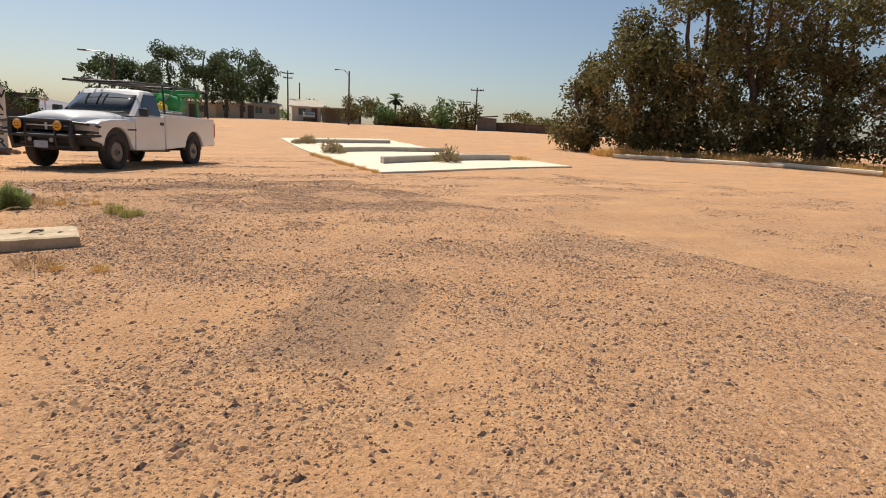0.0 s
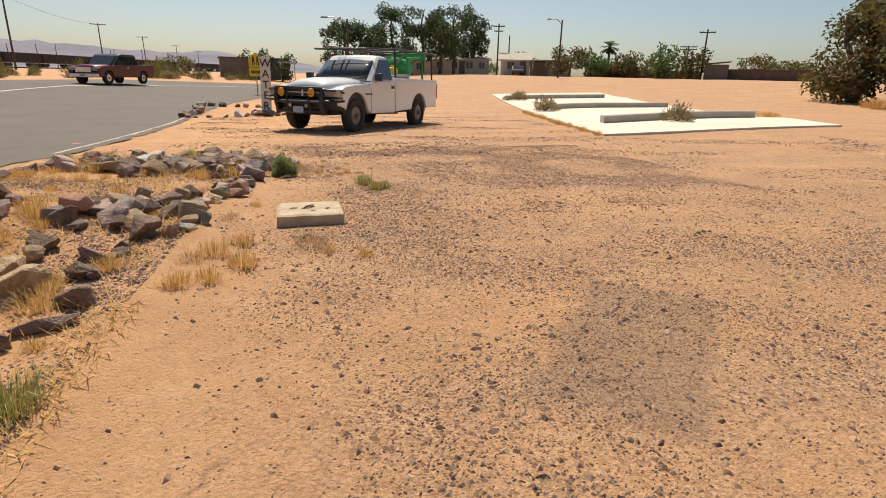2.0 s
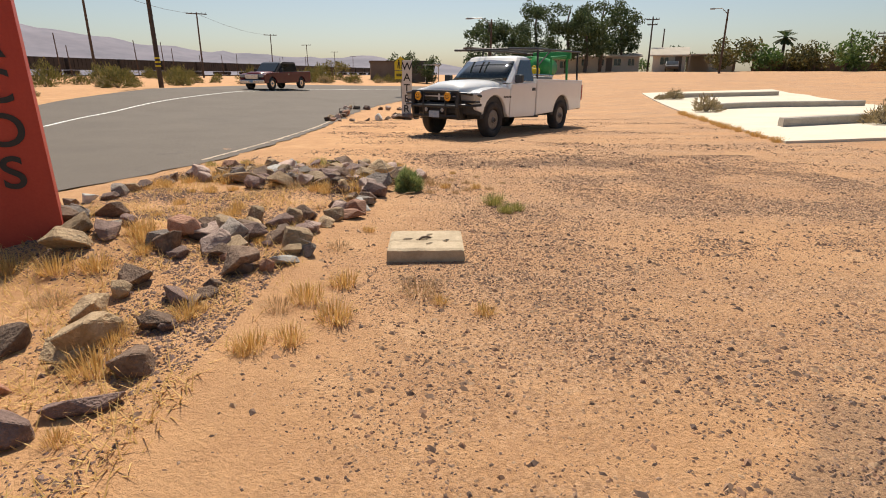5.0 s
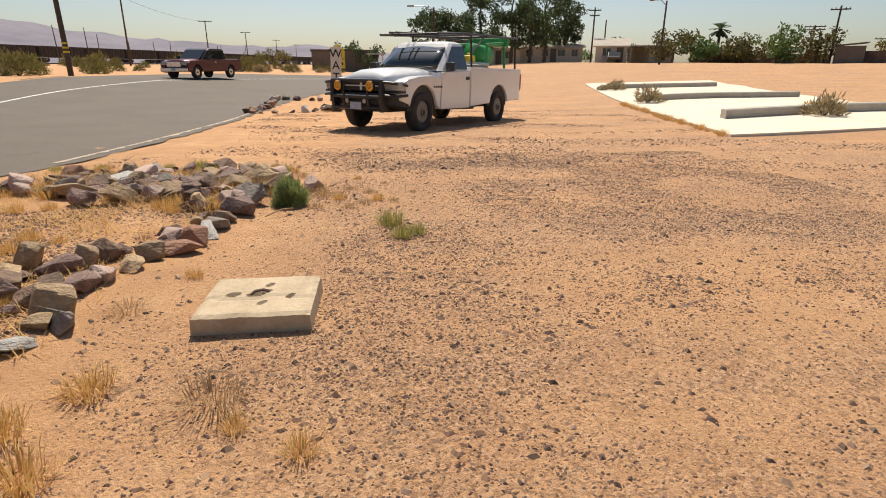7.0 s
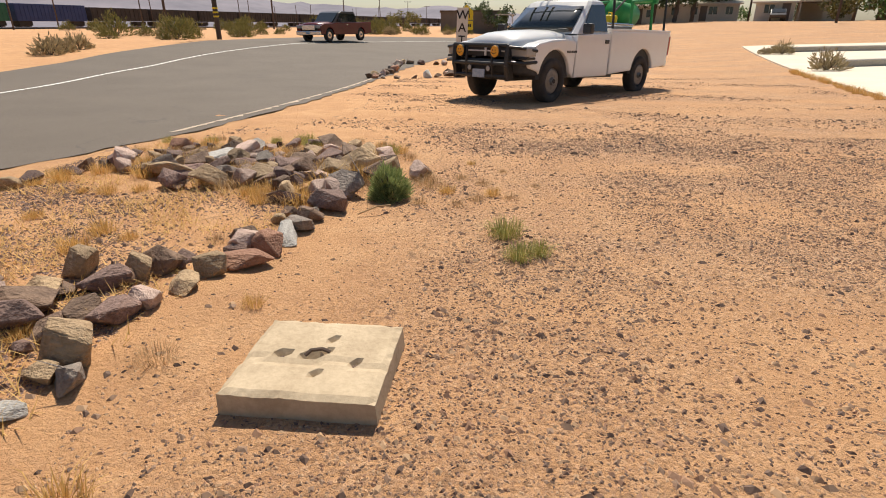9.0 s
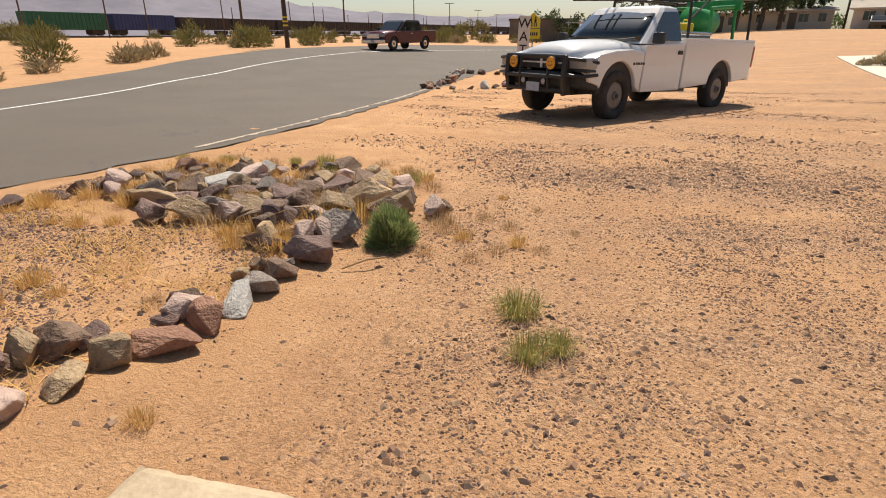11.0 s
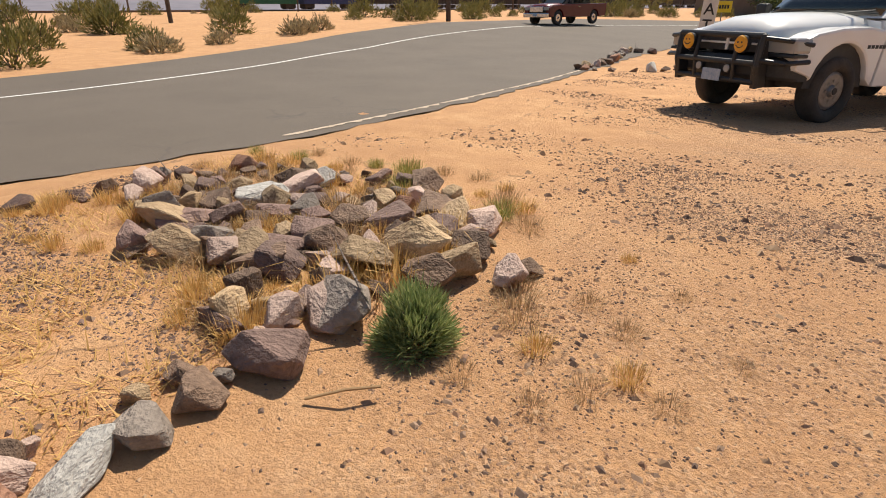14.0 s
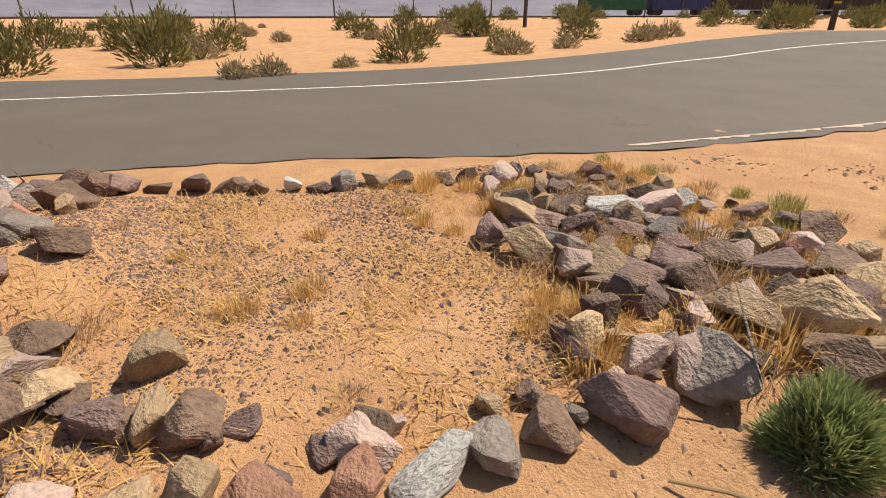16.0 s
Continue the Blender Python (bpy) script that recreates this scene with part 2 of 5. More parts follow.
M_DARKCAR = grained("charcoal_paint", (0.03, 0.027, 0.027), (0.05, 0.045, 0.045), 2, 0.3, bumps=0)
# bluish mauve: the haze of distance is put into the rock colour
M_MOUNTAIN = grained("haze_tinted_mountain", (0.14, 0.135, 0.165), (0.26, 0.235, 0.265), 0.004, 1.0, bumps=0, fine=0.02)


# ---- building helpers ----
def smooth(a, b, v):
    t = min(max((v - a) / (b - a), 0), 1)
    return t * t * (3 - 2 * t)


def height(x, y):
    """The lie of the land: falls gently ahead, rises to the houses and the desert rim."""
    z = -0.022 * min(max(y - 5, 0), 17)
    r = math.hypot(x, y)
    az = math.degrees(math.atan2(x, y))
    z += 1.75 * smooth(28, 85, r) * smooth(-4, 14, az) * (1 - smooth(60, 95, az))
    z += min(max((-4.3 - x) / 10, 0), 1.2) * (-0.24 + 0.61 * min(max(y - 5, 0), 30) / 20)
    z += 0.45 * smooth(18, 50, -x)
    z += 0.25 * smooth(5, 14, x) * smooth(8, 18, y)
    return z


def part(name, bm, mat, parent=None, label="", smooth_shade=False):
    me = bpy.data.meshes.new(name)
    if smooth_shade:
        for f in bm.faces:
            f.smooth = True
    bm.normal_update()
    bm.to_mesh(me)
    bm.free()
    for mt in mat if isinstance(mat, (list, tuple)) else [mat]:
        me.materials.append(mt)
    ob = new(name, me)
    if parent is not None:
        ob.parent = parent
    if label:
        ob["label"] = label
    return ob


def thing(name, label, category, group="", m=None):
    e = new(name)
    tagged(e, label, category, group)
    if m is not None:
        e.matrix_basis = m
    return e


def box_bm(bm, lo, hi, bevel=0.0, m=None):
    r = bmesh.ops.create_cube(bm, size=1)["verts"]
    for v in r:
        v.co = Vector([lo[i] if v.co[i] < 0 else hi[i] for i in range(3)])
    if bevel:
        es = list({e for v in r for e in v.link_edges})
        r = bmesh.ops.bevel(bm, geom=es, offset=bevel, segments=2, affect="EDGES", profile=0.6)["verts"]
    if m is not None:
        bmesh.ops.transform(bm, matrix=m, verts=list({v for v in r}))
    return bm


def box(lo, hi, bevel=0.0):
    return box_bm(bmesh.new(), lo, hi, bevel)


def cyl_bm(bm, a, b, r1, r2=None, seg=12):
    a, b = Vector(a), Vector(b)
    d = b - a
    m = Matrix.Translation((a + b) / 2) @ d.to_track_quat("Z", "Y").to_matrix().to_4x4()
    bmesh.ops.create_cone(bm, cap_ends=True, segments=seg, radius1=r1, radius2=r1 if r2 is None else r2, depth=d.length, matrix=m)
    return bm


def cyl(a, b, r1, r2=None, seg=12):
    return cyl_bm(bmesh.new(), a, b, r1, r2, seg)


def tube(points, r, seg=8):
    bm = bmesh.new()
    for a, b in zip(points, points[1:]):
        cyl_bm(bm, a, b, r, r, seg)
    for p in points[1:-1]:
        bmesh.ops.create_icosphere(bm, subdivisions=1, radius=r * 1.03, matrix=Matrix.Translation(p))
    return bm


def prism(poly, y0, y1, bevel=0.0, bulge=0.0):
    """A side outline (x, z) carried from y0 to y1."""
    bm = bmesh.new()
    n = len(poly)
    a = [bm.verts.new((x, y0, z)) for x, z in poly]
    b = [bm.verts.new((x, y1, z)) for x, z in poly]
    bm.faces.new(a)
    bm.faces.new(b[::-1])
    for i in range(n):
        bm.faces.new((a[i], b[i], b[(i + 1) % n], a[(i + 1) % n]))
    bmesh.ops.recalc_face_normals(bm, faces=bm.faces)
    if bevel:
        bmesh.ops.bevel(bm, geom=[e for e in bm.edges], offset=bevel, segments=2, affect="EDGES", profile=0.6)
    return bm


def loft(rings, close=True):
    """Rings of equal length joined by quads, ends filled."""
    bm = bmesh.new()
    vs = [[bm.verts.new(p) for p in ring] for ring in rings]
    n = len(rings[0])
    for r0, r1 in zip(vs, vs[1:]):
        for i in range(n):
            bm.faces.new((r0[i], r0[(i + 1) % n], r1[(i + 1) % n], r1[i]))
    if close:
        bm.faces.new(vs[0])
        bm.faces.new(vs[-1][::-1])
    bmesh.ops.recalc_face_normals(bm, faces=bm.faces)
    return bm


def letters(text, size, parent, mat, m, depth=0.004):
    cu = bpy.data.curves.new("letter", "FONT")
    cu.body, cu.size, cu.align_x, cu.align_y, cu.extrude = text, size, "CENTER", "CENTER", depth
    cu.offset = 0.012 * size
    tmp = bpy.data.objects.new("letter", cu)
    scene.collection.objects.link(tmp)
    bpy.context.view_layer.update()
    me = bpy.data.meshes.new_from_object(tmp.evaluated_get(bpy.context.evaluated_depsgraph_get()))
    bpy.data.objects.remove(tmp)
    me.materials.clear()
    me.materials.append(mat)
    ob = new("letter", me)
    ob.parent, ob.matrix_basis = parent, m
    return ob


# ---- ground ----
def strip_axis(stops):
    out = []
    for a, b, s in stops:
        out += list(np.arange(a, b, s))
    return out + [stops[-1][1]]


def dune(x, y):
    near = (1 - smooth(12, 30, math.hypot(x, y - 5))) * smooth(-5.6, -4.6, x)
    z = height(x, y)
    z += near * 0.018 * noise.noise((x * 1.3, y * 1.3, 0.3)) + near * 0.008 * noise.noise((x * 5, y * 5, 1.3))
    z += 0.10 * (1 - near) * noise.noise((x * 0.15, y * 0.15, 2.0)) * smooth(20, 34, abs(x + 3))
    if -4.2 < x < -0.6 and 0 < y < 9:      # the planting bed lies a little higher
        z += 0.05 * smooth(-0.6, -1.1, x) * smooth(9, 8.3, y)
    z += 0.20 * math.exp(-((x + 3.0) ** 2 / 1.0 + (y - 4.3) ** 2 / 0.3))
    if -17 < x < -6.2:                      # bedding under the asphalt
        z -= 0.03
    return z


xs = strip_axis([(-4500, -500, 500), (-500, -100, 40), (-100, -20, 5), (-20, -6, 1), (-6, 6, 0.1), (6, 20, 0.7), (20, 110, 4), (110, 500, 40), (500, 4500, 500)])
ys = strip_axis([(-4500, -500, 500), (-500, -60, 40), (-60, -4, 4), (-4, 12, 0.1), (12, 40, 0.9), (40, 130, 4), (130, 500, 40), (500, 4500, 500)])
gv = [(x, y, dune(x, y)) for y in ys for x in xs]
nx = len(xs)
gf = [(j * nx + i, j * nx + i + 1, (j + 1) * nx + i + 1, (j + 1) * nx + i) for j in range(len(ys) - 1) for i in range(nx - 1)]
me = bpy.data.meshes.new("ground")
me.from_pydata(gv, [], gf)
me.materials.append(M_GROUND)
for p in me.polygons:
    p.use_smooth = True
tagged(new("ground", me), "sandy desert lot with gravel and faint wheel tracks", "ground", kind="structure")


# ---- road ----
def spline(points, step=1.0):
    """Points evenly along a smooth line through the given ones."""
    out = []
    P = [points[0]] + list(points) + [points[-1]]
    for i in range(1, len(P) - 2):
        p0, p1, p2, p3 = (Vector(p) for p in P[i - 1:i + 3])
        n = max(2, int((p2 - p1).length / step))
        for k in range(n):
            t = k / n
            out.append(0.5 * (2 * p1 + (p2 - p0) * t + (2 * p0 - 5 * p1 + 4 * p2 - p3) * t * t + (3 * p1 - p0 - 3 * p2 + p3) * t ** 3))
    return out + [Vector(points[-1])]


NEAR = [(-8.5, -60), (-6.8, -25), (-6.0, -8), (-5.6, 0), (-5.2, 4.4), (-4.75, 6.6), (-4.15, 9.0), (-4.0, 12), (-4.2, 17), (-4.6, 22), (-4.6, 30), (-3.2, 42), (0.5, 60), (9, 85), (24, 125)]
FAR = [(-26, -60), (-22, -25), (-18.5, -6), (-17.2, 0), (-15.9, 6), (-15.0, 10.5), (-15.8, 16), (-17.6, 22), (-19.2, 28), (-19.2, 38), (-15.5, 52), (-8, 72), (8, 115)]
LINE = [(-21, -60), (-17, -25), (-13.4, -6), (-12.4, 0), (-11.5, 6), (-11.1, 10), (-11.8, 15), (-13.2, 20), (-14.4, 28), (-13.2, 38), (-9.2, 52), (-1.5, 72), (14, 113)]


def resample(points, n):
    s = spline(points, 0.25)
    d = np.concatenate([[0], np.cumsum([(b - a).length for a, b in zip(s, s[1:])])])
    return [(np.interp(v, d, [p.x for p in s]), np.interp(v, d, [p.y for p in s])) for v in np.linspace(0, d[-1], n)]


def ribbon(name, a, b, lift, mat, label, category, cols=6, n=420, ragged=0.0):
    A, B = resample(a, n), resample(b, n)
    verts, faces = [], []
    for i, (p, q) in enumerate(zip(A, B)):
        for k in range(cols + 1):
            t = k / cols
            x, y = p[0] + (q[0] - p[0]) * t, p[1] + (q[1] - p[1]) * t
            if ragged and k == 0:
                x += ragged * noise.noise((y * 1.7, 3, 0)) + ragged * 0.6 * noise.noise((y * 6, 8, 0))
            verts.append((x, y, height(x, y) + lift))
    for i in range(n - 1):
        for k in range(cols):
            o = i * (cols + 1) + k
            faces.append((o, o + 1, o + cols + 2, o + cols + 1))
    m = bpy.data.meshes.new(name)
    m.from_pydata(verts, [], faces)
    m.materials.append(mat)
    for p in m.polygons:
        p.use_smooth = True
    return tagged(new(name, m), label, category, kind="structure")


ribbon("road", NEAR, FAR, 0.014, M_ASPHALT, "worn grey-brown asphalt road with thin cracks", "road", cols=14, n=700, ragged=0.2)
ribbon("road_line", LINE, [(x - 0.13, y) for x, y in LINE], 0.02, M_LINE, "worn white painted edge line on the asphalt", "road marking", cols=1)
ribbon("road_edge_line", [(-4.28, 9.4), (-4.25, 12.5), (-4.4, 17), (-4.75, 21)], [(-4.35, 9.4), (-4.32, 12.5), (-4.47, 17), (-4.82, 21)], 0.019, M_EDGE, "faded pale line along the asphalt edge", "road marking", cols=1, ragged=0.12)

# ---- bleached concrete pads of a vanished building ----
PO, PU, PV = Vector((7.0, 12.5, 0)), Vector((0.985, 0.17, 0)), Vector((0.19, 0.982, 0))


def pad_point(u, v, dz=0.0):
    p = PO + PU * u + PV * v
    return Vector((p.x, p.y, height(p.x, p.y) + dz))


bm = bmesh.new()
grid = [[bm.verts.new(pad_point(u + (0.35 * noise.noise((v * 0.8, u, 5)) if u > 7 else 0), v, 0.06)) for u in np.linspace(0, 9.4, 9)] for v in np.linspace(0, 26, 28)]
for r0, r1 in zip(grid, grid[1:]):
    for i in range(8):
        bm.faces.new((r0[i], r0[i + 1], r1[i + 1], r1[i]))
ex = bmesh.ops.extrude_face_region(bm, geom=list(bm.faces))
for v in ex["geom"]:
    if isinstance(v, bmesh.types.BMVert):
        v.co.z -= 0.2
bmesh.ops.recalc_face_normals(bm, faces=bm.faces)
tagged(part("concrete_pad", bm, M_PAD), "sun-bleached pale concrete slab flush with the dirt", "concrete slab", kind="structure")
for v0, u0, u1 in ((3.2, 1.2, 8.0), (11.8, 0.8, 8.6), (20.5, 0.5, 7.8)):
    bm = bmesh.new()
    pts = [pad_point(u, v0) for u in np.linspace(u0, u1, 9)]
    loftpts = [[p + PV * w + Vector((0, 0, h)) for w, h in ((0, -0.1), (0, 0.26), (0.03, 0.29), (0.37, 0.29), (0.4, 0.26), (0.4, -0.1))] for p in pts]
    bm.free()
    tagged(part("concrete_kerb", loft(loftpts), M_KERB), "long low weathered concrete kerb on the pale slab", "kerb", group="kerbs on the concrete pad", kind="structure")

# ---- mountains (distance haze is in their colour) ----
bm = bmesh.new()
cols = []
for i in range(140):
    az = radians(-128 + i * 1.0)
    ridge = 78 + 120 * smooth(-18, -45, math.degrees(az)) + 34 * noise.noise((i * 0.07, 0, 0)) + 16 * noise.noise((i * 0.3, 4, 0)) + 6 * noise.noise((i * 0.9, 7, 0))
    ridge *= 1 - smooth(-12, 10, math.degrees(az))
    cols.append([bm.verts.new((math.sin(az) * r, math.cos(az) * r, -4 + max(ridge, 0) * f + 10 * f * noise.noise((i * 0.4, f * 5, 3)))) for r, f in ((1500, 0), (1900, 0.16), (2150, 0.4), (2350, 0.75), (2500, 1.0), (2800, 0.6))])
for a, b in zip(cols, cols[1:]):
    for k in range(5):
        bm.faces.new((a[k], a[k + 1], b[k + 1], b[k]))
bmesh.ops.recalc_face_normals(bm, faces=bm.faces)
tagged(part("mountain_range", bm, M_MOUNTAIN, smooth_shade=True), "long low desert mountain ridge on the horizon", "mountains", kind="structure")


# ---- white pickup truck (x forward, y to its left, origin on the ground under the front axle) ----
def arch(cx, cz, r, a0=180, a1=0, n=9):
    return [(cx + r * math.cos(radians(a0 + (a1 - a0) * k / n)), cz + r * math.sin(radians(a0 + (a1 - a0) * k / n))) for k in range(n + 1)]


def wheel(parent, x, y, side, r=0.385, w=0.25, rim_mat=None):
    tyre_bm = bmesh.new()
    prof = [(r * 0.62, -w / 2 * 0.9), (r * 0.80, -w / 2), (r * 0.94, -w / 2 * 0.93), (r, -w / 2 * 0.7), (r, w / 2 * 0.7), (r * 0.94, w / 2 * 0.93), (r * 0.80, w / 2), (r * 0.62, w / 2 * 0.9)]
    rings = [[(x + q * math.sin(a), y + o * 1.0, r + q * math.cos(a)) for q, o in prof] for a in [2 * math.pi * k / 28 for k in range(29)]]
    tyre_bm.free()
    e = part("wheel", cyl((x, y - side * w * 0.2, r), (x, y + side * w * 0.30, r), r * 0.63, r * 0.60, 24), M_PLASTIC, parent)
    part("tyre", loft(rings, False), M_TYRE, e, smooth_shade=True)
    bm = cyl((x, y + side * w * 0.28, r), (x, y + side * w * 0.36, r), r * 0.60, r * 0.50, 24)
    cyl_bm(bm, (x, y + side * w * 0.34, r), (x, y + side * w * 0.52, r), r * 0.2, r * 0.15, 16)
    for k in range(8):
        a = k * math.pi / 4
        cyl_bm(bm, (x + r * 0.3 * math.cos(a), y + side * w * 0.33, r + r * 0.3 * math.sin(a)), (x + r * 0.3 * math.cos(a), y + side * w * 0.39, r + r * 0.3 * math.sin(a)), 0.016, 0.016, 6)
    part("rim", bm, rim_mat or M_RIM, e, "dusty steel rim")
    bm = cyl((x, y + side * w * 0.5, r), (x, y + side * w * 0.56, r), r * 0.12, r * 0.1, 12)
    part("hub_cap", bm, M_PLASTIC, e)


def body_section(x, half, z0, z1, tuck=0.06, crown=0.03):
    """A closed cross-section of sheet metal at x: rocker, bulging side, crowned top."""
    return [(x, -half + tuck, z0), (x, -half, z0 + (z1 - z0) * 0.35), (x, -half + 0.01, z0 + (z1 - z0) * 0.75), (x, -half + 0.07, z1 - 0.015),
            (x, -half * 0.5, z1 + crown), (x, 0, z1 + crown * 1.2), (x, half * 0.5, z1 + crown), (x, half - 0.07, z1 - 0.015),
            (x, half - 0.01, z0 + (z1 - z0) * 0.75), (x, half, z0 + (z1 - z0) * 0.35), (x, half - tuck, z0)]


def white_pickup():
    t = thing("pickup_truck", "white single-cab pickup truck with black push bar and ladder rack", "truck")
    WB = 3.42
    for s in (1, -1):
        # front fender, a bulging panel with a wheel arch
        fender = [(0.78, 0.62), (0.52, 0.55)] + [(x, z) for x, z in arch(0, 0.42, 0.50, 10, 170)] + [(-0.62, 0.42), (-0.66, 1.06), (-0.35, 1.10), (0.15, 1.08), (0.55, 1.02), (0.80, 0.93)]
        part("fender", prism(fender, s * 0.70, s * 1.0, 0.035), M_WHITE, t, smooth_shade=False)
        door = [(-0.68, 0.42), (-1.92, 0.42), (-1.92, 1.22), (-0.70, 1.17)]
        d = part("door", prism(door, s * 0.80, s * 0.985, 0.02), M_WHITE, t)
        part("handle", box((-1.86, s * 0.985 - 0.012, 1.02), (-1.72, s * 0.985 + 0.022, 1.09), 0.008), M_BLACK, d, "black door handle")
        bm = box((-0.92, 1.0, 1.19), (-0.80, 1.2, 1.37), 0.03) if s > 0 else box((-0.92, -1.2, 1.19), (-0.80, -1.0, 1.37), 0.03)
        part("side_mirror", bm, M_BLACK, t, "black side mirror")
        # three bars stand for the engine badge lettering
        bm = bmesh.new()
        for k in range(5):
            box_bm(bm, (-0.40 - k * 0.07, s * 1.001 - 0.004, 0.86), (-0.35 - k * 0.07, s * 1.001 + 0.004, 0.90))
        part("badge", bm, M_PLASTIC, d)
        bed = [(-1.96, 0.44)] + [(-WB + 0.50 * math.cos(radians(a)), 0.42 + 0.50 * math.sin(radians(a))) for a in range(8, 173, 18)] + [(-4.62, 0.56), (-4.66, 1.26), (-1.96, 1.26)]
        part("bed_side", prism(bed, s * 0.84, s * 0.995, 0.03), M_WHITE, t)
        part("bed_rail", box((-4.66, min(s * 0.80, s * 0.99), 1.255), (-1.96, max(s * 0.80, s * 0.99), 1.30), 0.015), M_WHITE, t)
        part("tail_light", box((-4.69, min(s * 0.86, s * 1.0), 0.78), (-4.60, max(s * 0.86, s * 1.0), 1.18), 0.015), M_REDLENS, t, "red tail light")
        part("wheel_well", prism([(x, z) for x, z in arch(0, 0.42, 0.52, 0, 180)], s * 0.55, s * 0.93), M_PLASTIC, t)
        part("wheel_well", prism([(x, z) for x, z in arch(-WB, 0.42, 0.52, 0, 180)], s * 0.55, s * 0.93), M_PLASTIC, t)
        wheel(t, 0, s * 0.86, s)
        wheel(t, -WB, s * 0.86, s)
        # headlight with amber corner
        h = part("headlight", box((0.62, min(s * 0.575, s * 1.012), 0.80), (0.90, max(s * 0.575, s * 1.012), 0.97), 0.04), M_LENS, t, "clear headlight")
        part("bezel", box((0.66, min(s * 0.56, s * 1.02), 0.76), (0.905, max(s * 0.56, s * 1.02), 0.80), 0.01), M_BLACK, h)
        # side window and its pillar frame
        win = [(-0.92, 1.24), (-1.30, 1.70), (-1.78, 1.72), (-1.82, 1.24)]
        bm = bmesh.new()
        lean = lambda x, z: (x, s * (0.955 - 0.26 * (z - 1.2)), z)
        vs = [bm.verts.new(lean(x, z)) for x, z in win]
        bm.faces.new(vs)
        ex = bmesh.ops.extrude_face_region(bm, geom=list(bm.faces))
        for v in ex["geom"]:
            if isinstance(v, bmesh.types.BMVert):
                v.co.y += s * 0.012
        bmesh.ops.recalc_face_normals(bm, faces=bm.faces)
        part("side_window", bm, M_GLASS, t, "dark side window")
    # hood: crowned centre with a raised nose, sloping to the windscreen
    rings = [body_section(x, h, z0, z1, 0.02, c) for x, h, z0, z1, c in ((0.86, 0.56, 0.86, 0.98, 0.02), (0.80, 0.60, 0.84, 1.07, 0.04), (0.5, 0.66, 0.82, 1.13, 0.055), (0.0, 0.70, 0.82, 1.17, 0.06), (-0.5, 0.72, 0.82, 1.20, 0.05), (-0.78, 0.74, 0.82, 1.20, 0.03))]
    part("hood", loft(rings), M_WHITE, t, smooth_shade=True)
    # cab: lower tub and greenhouse
    part("cab", loft([body_section(-0.66, 0.93, 0.50, 1.17), body_section(-1.2, 0.94, 0.48, 1.20), body_section(-1.93, 0.94, 0.48, 1.22)]), M_WHITE, t, smooth_shade=False)
    def hoop(z, xf, xr, half):
        return [(xf, -half * 0.93, z), (xf + 0.05, -half * 0.45, z), (xf + 0.07, 0, z), (xf + 0.05, half * 0.45, z), (xf, half * 0.93, z), (xf - 0.08, half, z), (xr + 0.06, half, z), (xr, half * 0.94, z), (xr, -half * 0.94, z), (xr + 0.06, -half, z), (xf - 0.08, -half, z)]
    part("cab_roof", loft([hoop(1.19, -0.66, -1.93, 0.94), hoop(1.69, -1.24, -1.89, 0.81), hoop(1.77, -1.34, -1.86, 0.77), hoop(1.81, -1.42, -1.80, 0.66)]), M_WHITE, t)
    # windscreen and rear window, set proud of the shell
    def pane(zs, xs, halves, off):
        bm = bmesh.new()
        rows = []
        for z, x, h in zip(zs, xs, halves):
            rows.append([bm.verts.new((x + 0.06 * (1 - (k / 4 - 1) ** 2) * (1 if off > 0 else 0) + off, h * (k / 4 - 1), z)) for k in range(9)])
        for a, b in zip(rows, rows[1:]):
            for k in range(8):
                bm.faces.new((a[k], a[k + 1], b[k + 1], b[k]))
        ex = bmesh.ops.extrude_face_region(bm, geom=list(bm.faces))
        for v in ex["geom"]:
            if isinstance(v, bmesh.types.BMVert):
                v.co.x += 0.01 if off > 0 else -0.01
        bmesh.ops.recalc_face_normals(bm, faces=bm.faces)
        return bm
    wind = part("windshield", pane((1.225, 1.45, 1.68), (-0.70, -0.965, -1.235), (0.83, 0.79, 0.725), 0.025), M_GLASS, t, "dark reflecting windshield", True)
    for y in (-0.35, 0.3):
        part("wiper", tube([(-0.64, y - 0.1, 1.235), (-0.70, y + 0.42, 1.275)], 0.012, 6), M_BLACK, wind)
    part("rear_window", pane((1.28, 1.66), (-1.925, -1.895), (0.72, 0.66), -0.012), M_GLASS, t, "dark rear window", True)
    # bed floor, front wall, tailgate, frame
    part("bed_floor", box((-4.6, -0.86, 0.72), (-1.96, 0.86, 0.80), 0.01), M_PLASTIC, t)
    part("bed_front", box((-2.03, -0.86, 0.62), (-1.965, 0.86, 1.28), 0.012), M_WHITE, t)
    part("tailgate", box((-4.66, -0.83, 0.68), (-4.58, 0.83, 1.27), 0.02), M_WHITE, t)
    part("rear_bumper", box((-4.80, -0.93, 0.52), (-4.64, 0.93, 0.66), 0.03), M_CHROME, t, "dull chrome rear bumper")
    part("chassis", box((-4.5, -0.48, 0.38), (0.6, 0.48, 0.60), 0.04), M_PLASTIC, t)
    # face: grille, bumper, push bar, lamps, plate
    g = part("grille", box((0.70, -0.57, 0.79), (0.875, 0.57, 0.99), 0.02), M_PLASTIC, t, "dark grille")
    for z in (0.885,):
        part("cross_bar", box((0.875, -0.52, z - 0.012), (0.895, 0.52, z + 0.012), 0.004), M_WHITE, g)
    part("cross_bar", box((0.876, -0.022, 0.80), (0.898, 0.022, 0.98), 0.005), M_WHITE, g)
